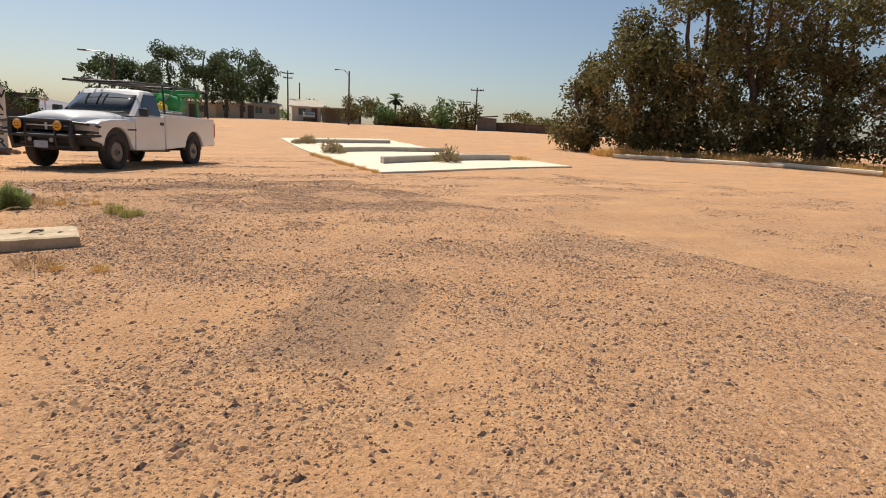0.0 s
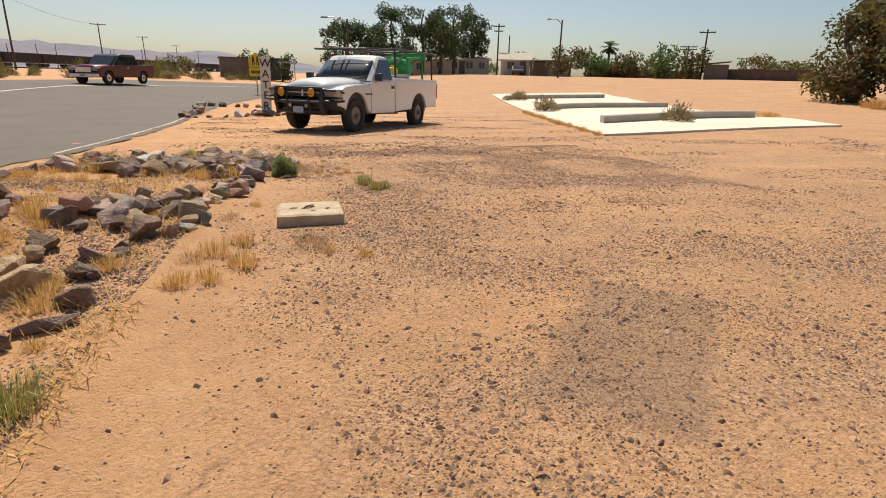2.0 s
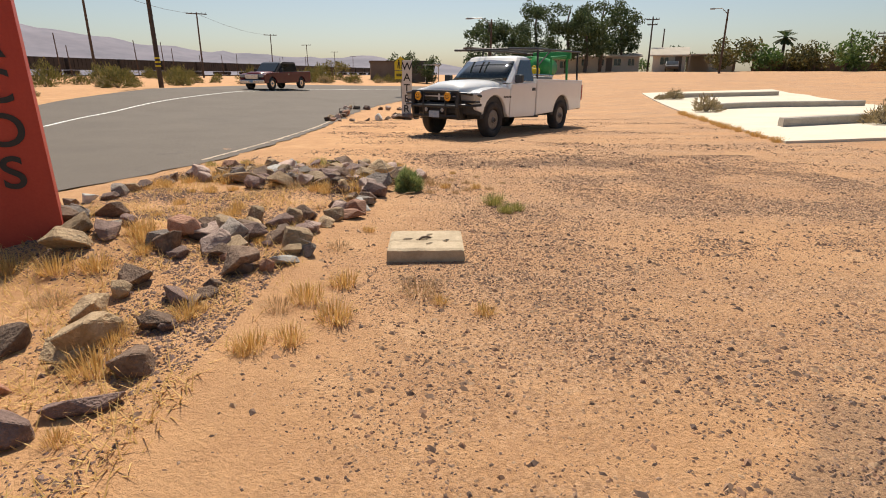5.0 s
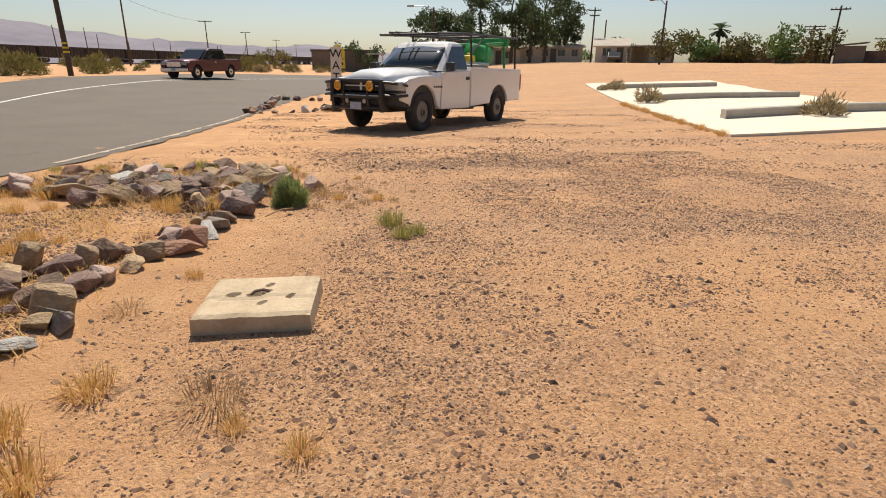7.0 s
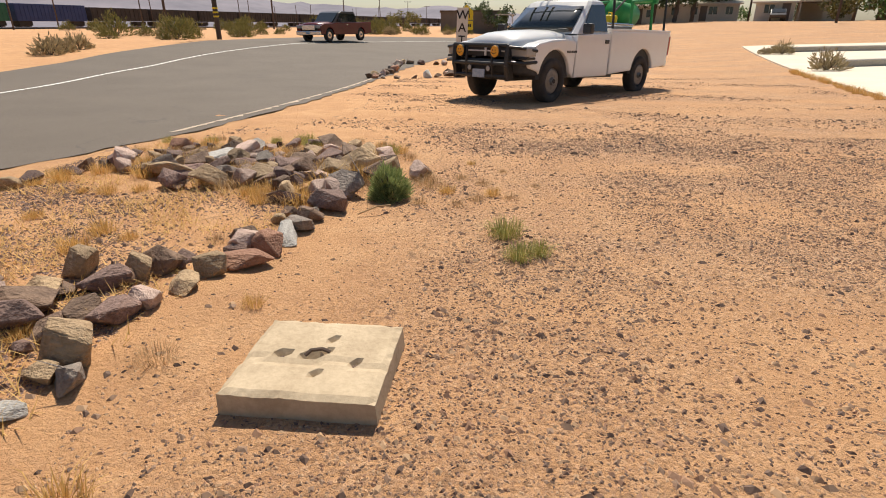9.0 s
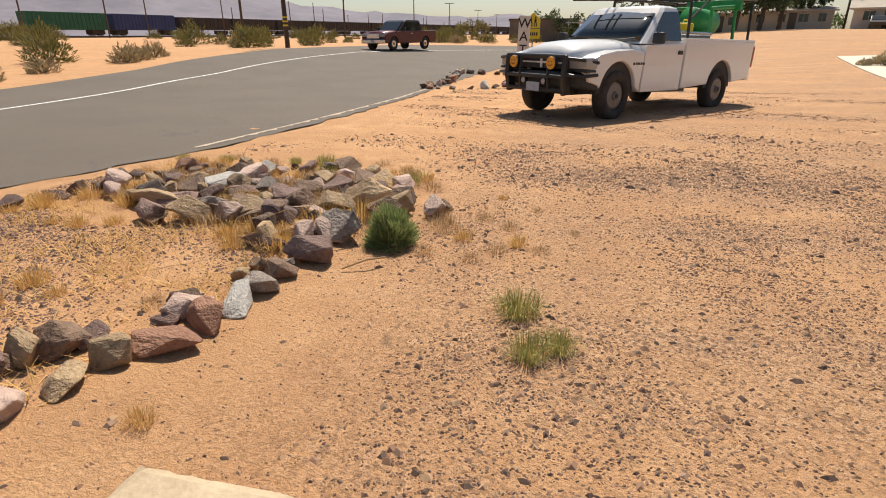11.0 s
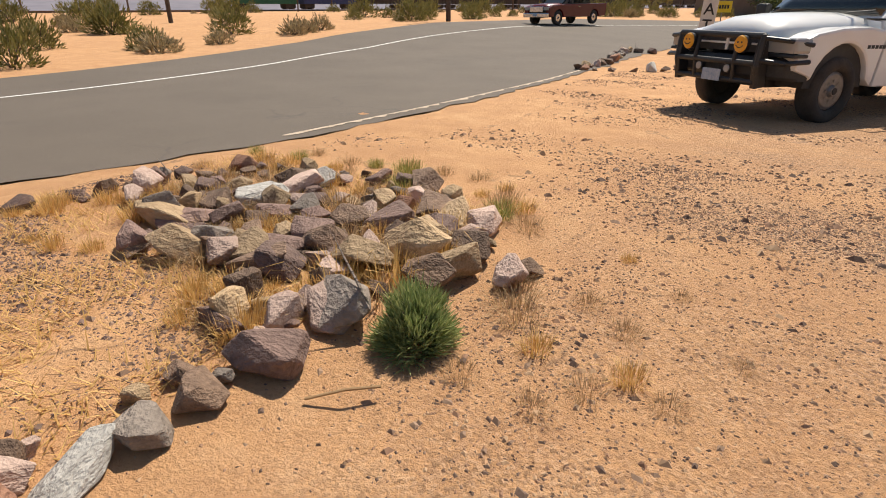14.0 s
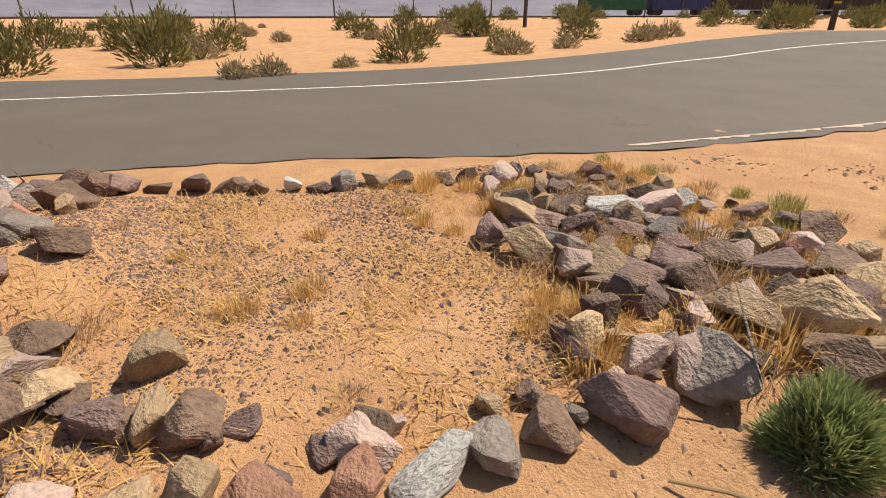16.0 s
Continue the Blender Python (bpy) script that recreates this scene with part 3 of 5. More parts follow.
    bm = loft([[(0.62 + 0.30 * math.cos(a * 0.9) - 0.02 + dx, 1.0 * math.sin(a) * 0.97, z) for dx, z in ((0, 0.50), (0.05, 0.54), (0.06, 0.70), (0, 0.75), (-0.14, 0.75), (-0.14, 0.50))] for a in [radians(k) for k in range(-88, 89, 11)]])
    part("bumper", bm, M_PLASTIC, t, "dark plastic front bumper")
    bar = part("push_bar", tube([(0.98, -0.66, 0.42), (1.06, -0.68, 0.66), (1.04, -0.68, 0.98), (1.04, 0.68, 0.98), (1.06, 0.68, 0.66), (0.98, 0.66, 0.42)], 0.038, 10), M_BLACK, t, "black tubular push bar")
    part("bar_tube", tube([(1.06, -0.68, 0.68), (1.06, 0.68, 0.68)], 0.032, 10), M_BLACK, bar)
    part("bar_tube", tube([(1.02, -0.66, 0.47), (1.02, 0.66, 0.47)], 0.032, 10), M_BLACK, bar)
    for s in (1, -1):
        part("bar_plate", prism([(0.86, 0.42), (1.03, 0.40), (1.08, 0.66), (1.06, 0.98), (0.98, 1.0), (0.92, 0.7)], s * 0.62, s * 0.70, 0.012), M_BLACK, bar)
        part("bar_upright", tube([(1.03, s * 0.33, 0.47), (1.07, s * 0.33, 0.70), (1.05, s * 0.33, 0.97)], 0.026, 8), M_BLACK, bar)
        part("bar_tube", tube([(1.04, s * 0.68, 0.96), (0.95, s * 0.95, 0.94), (0.62, s * 1.02, 0.90)], 0.026, 8), M_BLACK, bar)
        part("bar_tube", tube([(1.06, s * 0.68, 0.72), (0.95, s * 0.97, 0.70), (0.62, s * 1.02, 0.72)], 0.026, 8), M_BLACK, bar)
        lamp = part("spot_lamp", cyl((1.06, s * 0.44, 0.885), (1.13, s * 0.44, 0.885), 0.095, 0.10, 20), M_BLACK, t)
        part("amber_cover", cyl((1.13, s * 0.44, 0.885), (1.15, s * 0.44, 0.885), 0.098, 0.085, 20), M_AMBER, lamp, "yellow lamp cover with a drawn face")
        bm = bmesh.new()
        for dy in (-0.03, 0.03):
            cyl_bm(bm, (1.149, s * 0.44 + dy, 0.905), (1.154, s * 0.44 + dy, 0.905), 0.011, 0.011, 8)
        for k in range(-3, 4):
            cyl_bm(bm, (1.149, s * 0.44 + k * 0.016, 0.845 + 0.0022 * k * k), (1.154, s * 0.44 + k * 0.016, 0.845 + 0.0022 * k * k), 0.008, 0.008, 6)
        part("face_print", bm, M_BLACK, lamp)
        fog = part("fog_lamp", cyl((1.0, s * 0.24, 0.60), (1.07, s * 0.24, 0.60), 0.05, 0.055, 16), M_BLACK, t)
        part("lens", cyl((1.07, s * 0.24, 0.60), (1.08, s * 0.24, 0.60), 0.048, 0.04, 16), M_LENS, fog)
    part("license_plate", box((1.062, -0.155, 0.44), (1.072, 0.155, 0.58), 0.004), M_PLATE, t, "pale blue-grey licence plate")
    part("exhaust", tube([(-1.6, 0.55, 0.40), (-2.4, 0.80, 0.40)], 0.035, 8), M_RIM, t)
    # ladder rack
    rack = part("ladder_rack", tube([(-2.1, 0.9, 1.28), (-2.1, 0.86, 1.98), (-2.1, -0.86, 1.98), (-2.1, -0.9, 1.28)], 0.028, 8), M_BLACK, t, "black tubular ladder rack")
    part("rack_hoop", tube([(-4.45, 0.9, 1.28), (-4.45, 0.86, 2.02), (-4.45, -0.86, 2.02), (-4.45, -0.9, 1.28)], 0.028, 8), M_BLACK, rack)
    for s in (1, -1):
        part("rack_rail", tube([(-4.6, s * 0.86, 2.04), (-2.1, s * 0.86, 2.00), (-0.75, s * 0.82, 1.93)], 0.025, 8), M_BLACK, rack)
        part("rack_brace", tube([(-2.1, s * 0.88, 1.6), (-2.8, s * 0.87, 2.0)], 0.02, 6), M_BLACK, rack)
    for x, z in ((-0.8, 1.935), (-1.3, 1.95), (-3.2, 2.02)):
        part("rack_rung", tube([(x, -0.83, z), (x, 0.83, z)], 0.02, 6), M_BLACK, rack)
    for y in (-0.5, -0.32):
        part("rack_pipe", tube([(-4.3, y, 2.07), (-0.7, y, 1.97)], 0.022, 6), M_POLE, rack)
    return t


HEAD = math.atan2(-0.80, -0.60)
truck = white_pickup()
fx, fy = 0.0, 14.85
tilt = 1.4
truck.matrix_basis = pose(fx, fy, height(fx, fy) - 0.01, 0, 0, math.degrees(HEAD)) @ pose(0, 0, 0, 0, -tilt, 0) @ Matrix.Diagonal((1.04, 1.04, 1.11, 1))


def in_bed(x, y, z):
    return truck.matrix_basis @ Matrix.Translation((x, y, z))


chest = thing("tool_chest", "grey steel tool chest in the truck bed", "tool chest", m=in_bed(-2.75, 0.2, 0.80))
part("body", box((-0.55, -0.5, 0), (0.55, 0.5, 0.55), 0.02), M_RIM, chest)
part("lid", box((-0.57, -0.52, 0.55), (0.57, 0.52, 0.62), 0.02), M_CHROME, chest)
gm = thing("garden_machine", "bright green machine with a drum standing in the truck bed", "machine", m=in_bed(-3.75, 0.1, 0.80))
part("drum", cyl((-0.5, 0, 0.82), (0.35, 0, 0.86), 0.24, 0.24, 20), M_GREENPAINT, gm, "green drum", True)
for s in (1, -1):
    part("leg", tube([(0.4, s * 0.55, 0), (0.4, s * 0.5, 1.05), (-0.55, s * 0.5, 1.12), (-0.6, s * 0.55, 0)], 0.035, 8), M_GREENPAINT, gm)
part("cross_beam", box((-0.62, -0.62, 1.05), (-0.5, 0.62, 1.25), 0.02), M_GREENPAINT, gm)
part("engine", box((0.0, -0.25, 0.1), (0.38, 0.25, 0.55), 0.04), M_BLACK, gm)
jug = thing("yellow_case", "yellow plastic case on top of the tool chest", "case", m=in_bed(-2.95, 0.3, 1.425))
bm = box((-0.16, -0.12, 0), (0.16, 0.12, 0.16), 0.05)
part("body", bm, M_YELLOW, jug)
part("handle", tube([(-0.08, 0, 0.15), (-0.07, 0, 0.21), (0.07, 0, 0.21), (0.08, 0, 0.15)], 0.012, 6), M_YELLOW, jug)


# ---- concrete cover block ----
def cover_block():
    bm = bmesh.new()
    bmesh.ops.create_grid(bm, x_segments=22, y_segments=18, size=0.5)
    for v in bm.verts:
        v.co.x, v.co.y = v.co.x * 0.55, v.co.y * 0.50
    top = list(bm.faces)
    ex = bmesh.ops.extrude_face_region(bm, geom=top)
    up = [v for v in ex["geom"] if isinstance(v, bmesh.types.BMVert)]
    for v in up:
        edge = max(abs(v.co.x) / 0.275, abs(v.co.y) / 0.25)
        v.co.z = 0.097 + 0.004 * noise.noise(v.co * 9) - (0.010 + 0.012 * max(0, noise.noise(v.co * 25))) * (edge > 0.97)
        if abs(v.co.y + 0.045 - 0.02 * noise.noise((v.co.x * 6, 0, 0))) < 0.016:
            v.co.z -= 0.007
        for hx, hy, r in ((-0.14, 0.0, 0.018), (0.15, -0.035, 0.02), (0.035, 0.10, 0.018), (0.02, -0.12, 0.018)):
            if math.hypot(v.co.x - hx, v.co.y - hy) < r:
                v.co.z -= 0.03
        if abs(v.co.x + 0.01) < 0.05 and abs(v.co.y - 0.01 - v.co.x * 0.4) < 0.016:
            v.co.z -= 0.03
    for v in bm.verts:
        if v.co.z < 0.01:
            v.co.x *= 1.02
    bmesh.ops.recalc_face_normals(bm, faces=bm.faces)
    return bm


blk = thing("concrete_cover", "square weathered concrete cover block with holes lying on the sand", "concrete block", m=pose(-0.24, 4.40, 0.0, 0, 0, 3.0))
part("slab", cover_block(), M_CONCRETE, blk)
for hx, hy, r in ((-0.14, 0.0, 0.012), (0.15, -0.035, 0.014), (0.035, 0.10, 0.012), (0.02, -0.12, 0.012)):
    part("bolt_socket", cyl((hx, hy, 0.05), (hx, hy, 0.078), r, r, 10), M_RUST, blk, "dark rusty socket")
part("lifting_ring", tube([(-0.05, -0.005, 0.095), (-0.03, 0.012, 0.108), (0.01, 0.022, 0.110), (0.04, 0.02, 0.1)], 0.008, 6), M_RUST, blk, "rusty lifting ring")

# ---- signs ----
ts = thing("taco_stand_sign", "leaning red square post with black letters reading TACOS set among rocks", "sign", m=pose(-3.0, 4.06, 0.17, 0, 0, 34))
part("post", loft([[(w * a, w * b * 0.6, z) for a, b in ((-1, -1), (1, -1), (1, 1), (-1, 1))] for z, w in ((-0.1, 0.20), (1.3, 0.195), (2.9, 0.185))]), M_RED, ts)
for k, ch in enumerate("TACOS"):
    z = 1.58 - k * 0.275
    letters(ch, 0.30, ts, M_LETTER, Matrix.Translation((0.0, -0.1255 + 0.0032 * z, z)) @ pose(0, 0, 0, 90, 0, 0))
ws = thing("water_sign", "white wooden post with black letters reading WATER", "sign", m=pose(-2.2, 22.6, height(-2.2, 22.6) + 0.08, 0, 2, 6))
part("post", box((-0.19, -0.05, -0.1), (0.19, 0.05, 2.1), 0.012), M_SIGNWHITE, ws)
for k, ch in enumerate("WATER"):
    letters(ch, 0.40, ws, M_LETTER, Matrix.Translation((0, -0.056, 1.86 - k * 0.40)) @ pose(0, 0, 0, 90, 0, 0))
sc = thing("crossing_sign", "yellow pedestrian crossing sign with a plate below on a thin post", "sign", m=pose(-4.6, 43.0, height(-4.6, 43.0), 0, 0, 4) @ Matrix.Scale(1.12, 4))
part("post", cyl((0, 0.03, -0.1), (0, 0.03, 2.6), 0.03), M_RIM, sc)
part("panel", prism([(-0.42, 1.75), (0.42, 1.75), (0.42, 2.25), (0, 2.62), (-0.42, 2.25)], -0.01, 0.01), M_YELLOW, sc)
part("lower_plate", box((-0.42, -0.01, 1.16), (0.42, 0.01, 1.70), 0.004), M_YELLOW, sc)
bm = bmesh.new()
for s in (-0.13, 0.13):
    cyl_bm(bm, (s, -0.013, 2.34), (s, -0.017, 2.34), 0.055, 0.055, 10)
    box_bm(bm, (s - 0.06, -0.016, 2.05), (s + 0.06, -0.012, 2.28))
    box_bm(bm, (s - 0.09, -0.016, 1.84), (s - 0.03, -0.012, 2.06))
    box_bm(bm, (s + 0.03, -0.016, 1.84), (s + 0.09, -0.012, 2.06))
part("symbol", bm, M_LETTER, sc, "black walking symbol")
bm = bmesh.new()
for k in range(5):
    box_bm(bm, (-0.3 + k * 0.125, -0.016, 1.34), (-0.21 + k * 0.125, -0.012, 1.52))
part("print", bm, M_LETTER, sc, "black unreadable lettering")

# ---- rocks ----
rng = random.Random(7)


def rock_mesh(seed):
    """A broken angular stone: the hull of random points with worn edges."""
    r = random.Random(seed)
    bm = bmesh.new()
    for k in range(15):
        v = Vector((r.gauss(0, 1), r.gauss(0, 1), r.gauss(0, 0.9))).normalized() * r.uniform(0.72, 1.0)
        bm.verts.new(v)
    hull = bmesh.ops.convex_hull(bm, input=list(bm.verts))
    loose = list({g for g in hull["geom_interior"] + hull["geom_unused"] if isinstance(g, bmesh.types.BMVert)})
    bmesh.ops.delete(bm, geom=loose, context="VERTS")
    bmesh.ops.dissolve_limit(bm, angle_limit=radians(14), verts=bm.verts, edges=bm.edges)
    bmesh.ops.bevel(bm, geom=list(bm.edges), offset=0.045, segments=1, affect="EDGES", profile=0.5)
    bmesh.ops.triangulate(bm, faces=bm.faces)
    bmesh.ops.subdivide_edges(bm, edges=[e for e in bm.edges if e.calc_length() > 0.35], cuts=1)
    bmesh.ops.triangulate(bm, faces=bm.faces)
    for v in bm.verts:
        v.co += v.co.normalized() * (0.05 * noise.noise(v.co * 2.2 + Vector((seed, 0, 0))) + 0.03 * noise.noise(v.co * 6 + Vector((seed, 3, 0))))
    bmesh.ops.recalc_face_normals(bm, faces=bm.faces)
    m = bpy.data.meshes.new("rock")
    bm.to_mesh(m)
    bm.free()
    return m


KINDS = ("brown", "purple", "tan", "grey", "red", "pink", "pale")
rock_meshes = {}
for ki, kname in enumerate(KINDS):
    for sidx in range(6):
        m_ = rock_mesh(ki * 10 + sidx)
        m_.materials.append(ROCKS[ki])
        rock_meshes[(ki, sidx)] = m_
LABELS = {"brown": "angular dark brown rock bordering the planting bed", "purple": "angular purplish volcanic rock in the planting bed", "tan": "rough tan rock edging the planting bed",
          "grey": "grey stone edging the planting bed", "red": "reddish-brown angular rock edging the planting bed", "pink": "pinkish weathered rock in the planting bed", "pale": "pale bluish-grey rock at the edge of the bed"}


def rock(x, y, size, kind=None, flat=None, group="rocks of the planting bed", lift=0.0, turn=None):
    ki = KINDS.index(kind) if kind else rng.choices(range(7), (30, 24, 18, 8, 6, 11, 2))[0]
    ob = new("rock", rock_meshes[(ki, rng.randrange(6))])
    size *= 1.12
    f = flat or rng.uniform(0.5, 0.95)
    sx, sy = size * rng.uniform(0.9, 1.45), size * rng.uniform(0.7, 1.0)
    ob.matrix_basis = Matrix.LocRotScale((x, y, dune(x, y) + size * f * 0.45 + lift), Euler((rng.uniform(-0.3, 0.3), rng.uniform(-0.3, 0.3), rng.uniform(0, 6.3) if turn is None else turn)), (sx, sy, size * f))
    return tagged(ob, LABELS[KINDS[ki]], "rock", group)


def along(points, step, jitter, lo, hi, group="rocks of the planting bed"):
    for p in spline(points, step):
        rock(p.x + rng.uniform(-jitter, jitter), p.y + rng.uniform(-jitter, jitter), rng.uniform(lo, hi), group=group)


def inside(x, y, poly):
    c = False
    for (x0, y0), (x1, y1) in zip(poly, poly[1:] + poly[:1]):
        if (y0 > y) != (y1 > y) and x < (x1 - x0) * (y - y0) / (y1 - y0) + x0:
            c = not c
    return c


# the stones that can be told apart along the near edge
for x, y, s, k in ((-0.92, 6.34, 0.15, "purple"), (-0.98, 6.07, 0.125, "brown"), (-0.96, 5.88, 0.12, "grey"), (-0.95, 5.67, 0.115, "pale"), (-1.12, 5.52, 0.12, "pink"), (-0.97, 5.45, 0.115, "red"), (-0.99, 5.24, 0.12, "red"), (-1.13, 5.95, 0.06, "tan"), (-1.12, 6.1, 0.06, "brown"),
                   (-1.0, 6.17, 0.055, "grey"), (-1.20, 4.29, 0.155, "tan"), (-1.23, 4.55, 0.115, "purple"), (-1.19, 4.72, 0.10, "pink"), (-1.12, 4.90, 0.10, "tan"), (-1.11, 5.08, 0.10, "tan"), (-1.06, 5.25, 0.085, "purple"), (-1.15, 5.56, 0.10, "brown"), (-1.37, 5.09, 0.12, "brown"), (-1.70, 4.68, 0.12, "tan"), (-1.5, 4.83, 0.13, "purple"),
                   (-1.75, 4.98, 0.14, "tan"), (-1.38, 2.54, 0.135, "brown"), (-1.44, 2.27, 0.12, "purple"), (-1.58, 2.07, 0.10, "purple"), (-1.72, 2.75, 0.16, "tan"), (-2.1, 2.73, 0.12, "brown"), (-1.95, 3.52, 0.11, "brown"), (-1.57, 3.3, 0.11, "purple"), (-1.40, 3.75, 0.13, "brown"), (-1.07, 4.12, 0.08, "grey"), (-2.0, 4.6, 0.14, "brown"), (-1.78, 1.87, 0.15, "red"), (-2.26, 2.42, 0.2, "tan"),
                   (-1.17, 7.26, 0.125, "purple"), (-1.36, 7.09, 0.12, "pink"), (-1.18, 6.90, 0.10, "brown"), (-1.45, 7.69, 0.16, "purple"), (-2.64, 6.95, 0.19, "tan"), (-2.09, 6.72, 0.15, "tan"), (-1.93, 6.87, 0.13, "brown"), (-2.5, 7.65, 0.12, "purple"), (-1.3, 6.42, 0.13, "purple"), (-2.38, 6.64, 0.13, "purple"), (-0.52, 7.48, 0.12, "pink"), (-0.5, 7.66, 0.10, "brown"), (-1.1, 6.55, 0.13, "pink"), (-0.98, 6.72, 0.14, "pink"), (-1.1, 7.75, 0.15, "purple")):
    rock(x, y, s, k)
along([(-1.45, 2.9), (-1.45, 3.4), (-1.3, 3.8), (-1.15, 4.15)], 0.14, 0.09, 0.05, 0.09)
along([(-1.75, 2.0), (-1.8, 2.6), (-1.8, 3.3)], 0.3, 0.16, 0.06, 0.12)
along([(-1.4, 4.4), (-1.45, 4.8), (-1.3, 5.3), (-1.2, 5.6)], 0.12, 0.12, 0.05, 0.10)
along([(-1.65, 4.3), (-1.6, 4.7), (-1.45, 5.1)], 0.17, 0.12, 0.06, 0.12)
along([(-4.6, 1.5), (-4.3, 3.5), (-4.05, 4.64), (-3.85, 5.6), (-3.65, 6.4), (-3.55, 7.3)], 0.2, 0.07, 0.08, 0.14)
MASS = [(-0.98, 6.35), (-0.72, 7.3), (-0.8, 7.9), (-1.4, 8.5), (-2.4, 8.55), (-3.3, 8.1), (-3.7, 7.3), (-2.75, 6.85), (-2.3, 6.6), (-1.7, 6.85), (-1.35, 6.4)]
spots = []
tries = 0
while len(spots) < 125 and tries < 7000:
    tries += 1
    x, y = rng.uniform(-4, -0.6), rng.uniform(6.2, 8.8)
    if inside(x, y, MASS) and not (abs(x + 0.62) < 0.24 and abs(y - 6.86) < 0.26) and all((x - a) ** 2 + (y - b) ** 2 > 0.125 ** 2 for a, b in spots):
        spots.append((x, y))
        rock(x, y, rng.choice((0.055, 0.065, 0.08, 0.095, 0.11, 0.14, 0.16)) * rng.uniform(0.9, 1.1), lift=rng.uniform(0, 0.03))
# the row that runs from the foot of the red sign to the near edge
for _ in range(46):
    x = rng.uniform(-4.2, -1.5)
    rock(x, 4.28 + max(-0.4, min(0.3, rng.gauss(0, 0.2))), rng.uniform(0.08, 0.17))
for _ in range(20):
    rock(rng.uniform(-3.6, -2.0), rng.uniform(1.2, 3.2), rng.uniform(0.07, 0.16))
# far bed round the white sign
along([(-4.7, 20.2), (-3.4, 20.8), (-2.0, 21.8), (-1.1, 23.0)], 0.36, 0.1, 0.13, 0.24, "rocks round the white sign")
along([(-4.7, 20.4), (-5.0, 24), (-5.4, 27.2), (-3, 27.5), (-1, 26.5)], 0.42, 0.12, 0.13, 0.24, "rocks round the white sign")
for _ in range(10):
    rock(-2.2 + rng.uniform(-0.5, 0.5), 22.55 + rng.uniform(-0.4, 0.2), rng.uniform(0.12, 0.22), group="rocks round the white sign")


# ---- weeds and bushes ----
def blades(n, spread, h, lean, width, seed, droop=0.3, base=0.02):
    r = random.Random(seed)
    bm = bmesh.new()
    for _ in range(n):
        a, b = r.uniform(0, 6.283), abs(r.gauss(0, 0.5))
        o = Vector((math.cos(a), math.sin(a), 0)) * r.uniform(0, 1) ** 0.7 * spread * 0.6
        d = Vector((math.cos(a), math.sin(a), 0)) * lean * b
        hh = h * r.uniform(0.45, 1.1)
        side = Vector((-math.sin(a + r.uniform(-1, 1)), math.cos(a + r.uniform(-1, 1)), 0)) * width * r.uniform(0.6, 1.2)
        p0, p1, p2 = o, o + d * 0.4 + Vector((0, 0, hh * 0.6)), o + d + Vector((0, 0, hh * (1 - droop * b)))
        v = [bm.verts.new(q) for q in (p0 - side, p0 + side, p1 + side * 0.8, p1 - side * 0.8, p2)]
        bm.faces.new((v[0], v[1], v[2], v[3]))
        bm.faces.new((v[3], v[2], v[4]))
    return bm


def plant(name, bm, mat, label, category, group=""):
    ob = part(name, bm, mat)
    return tagged(ob, label, category, group)


def put(ob, x, y, s=1.0, rz=0.0):
    return copy_thing(ob, Matrix.LocRotScale((x, y, dune(x, y) - 0.005), Euler((0, 0, rz)), (s, s, s)))


def bush_bm(n, rad, h, seed, leaf, wide=0.10):
    r = random.Random(seed)
    bm = bmesh.new()
    for _ in range(n):
        a, e = r.uniform(0, 6.283), math.asin(r.uniform(0.02, 1))
        q = r.uniform(0.35, 1.0) ** 0.6
        lump = 1 + 0.5 * noise.noise((math.cos(a) * 1.8, math.sin(a) * 1.8, seed + e * 2.2))
        p = Vector((math.cos(a) * math.cos(e) * rad, math.sin(a) * math.cos(e) * rad, math.sin(e) * h)) * q * lump
        d = (p * 0.8 + Vector((r.gauss(0, 0.3), r.gauss(0, 0.3), r.gauss(0.3, 0.2))) * rad).normalized() * leaf * r.uniform(0.6, 1.4)
        s = d.cross(Vector((r.gauss(0, 1), r.gauss(0, 1), r.gauss(0, 1)))).normalized() * leaf * wide
        v = [bm.verts.new(c) for c in (p - s, p + s, p + d * 0.6 + s, p + d, p + d * 0.6 - s)]
        bm.faces.new(v)
    return bm


bush = new("bush")
tagged(bush, "round bright green desert bush at the corner of the rock bed", "bush")
part("foliage", bush_bm(5600, 0.18, 0.27, 3, 0.065, 0.04), M_BUSH, bush)
bm = bmesh.new()
for k in range(14):
    a = k * 0.45
    cyl_bm(bm, (0, 0, -0.02), (0.12 * math.cos(a), 0.12 * math.sin(a), 0.18 + 0.03 * (k % 3)), 0.007, 0.003, 5)
part("stem", bm, M_BARK, bush)
bush.matrix_basis = pose(-0.61, 6.80, dune(-0.61, 6.80)) @ Matrix.Scale(0.86, 4)

tuft_g = plant("weed_tuft", blades(330, 0.17, 0.15, 0.13, 0.0018, 5, 0.5), M_GREEN, "small green and yellow weed tuft growing in the sand", "weed", "weeds on the lot")
tuft_g.matrix_basis = pose(0.36, 6.04, dune(0.36, 6.04))
put(tuft_g, 0.46, 5.66, 0.8, 1.0)
put(tuft_g, 0.58, 5.75, 0.7, 2.2)
put(tuft_g, -1.25, 1.55, 1.1, 0.5)
tuft_d = plant("dry_tuft", blades(190, 0.16, 0.13, 0.12, 0.0024, 6, 0.4), M_DRY, "dry yellow grass tuft standing in the sand", "dry grass", "dry grass tufts")
tuft_d.matrix_basis = pose(-0.66, 3.19, dune(-0.66, 3.19))
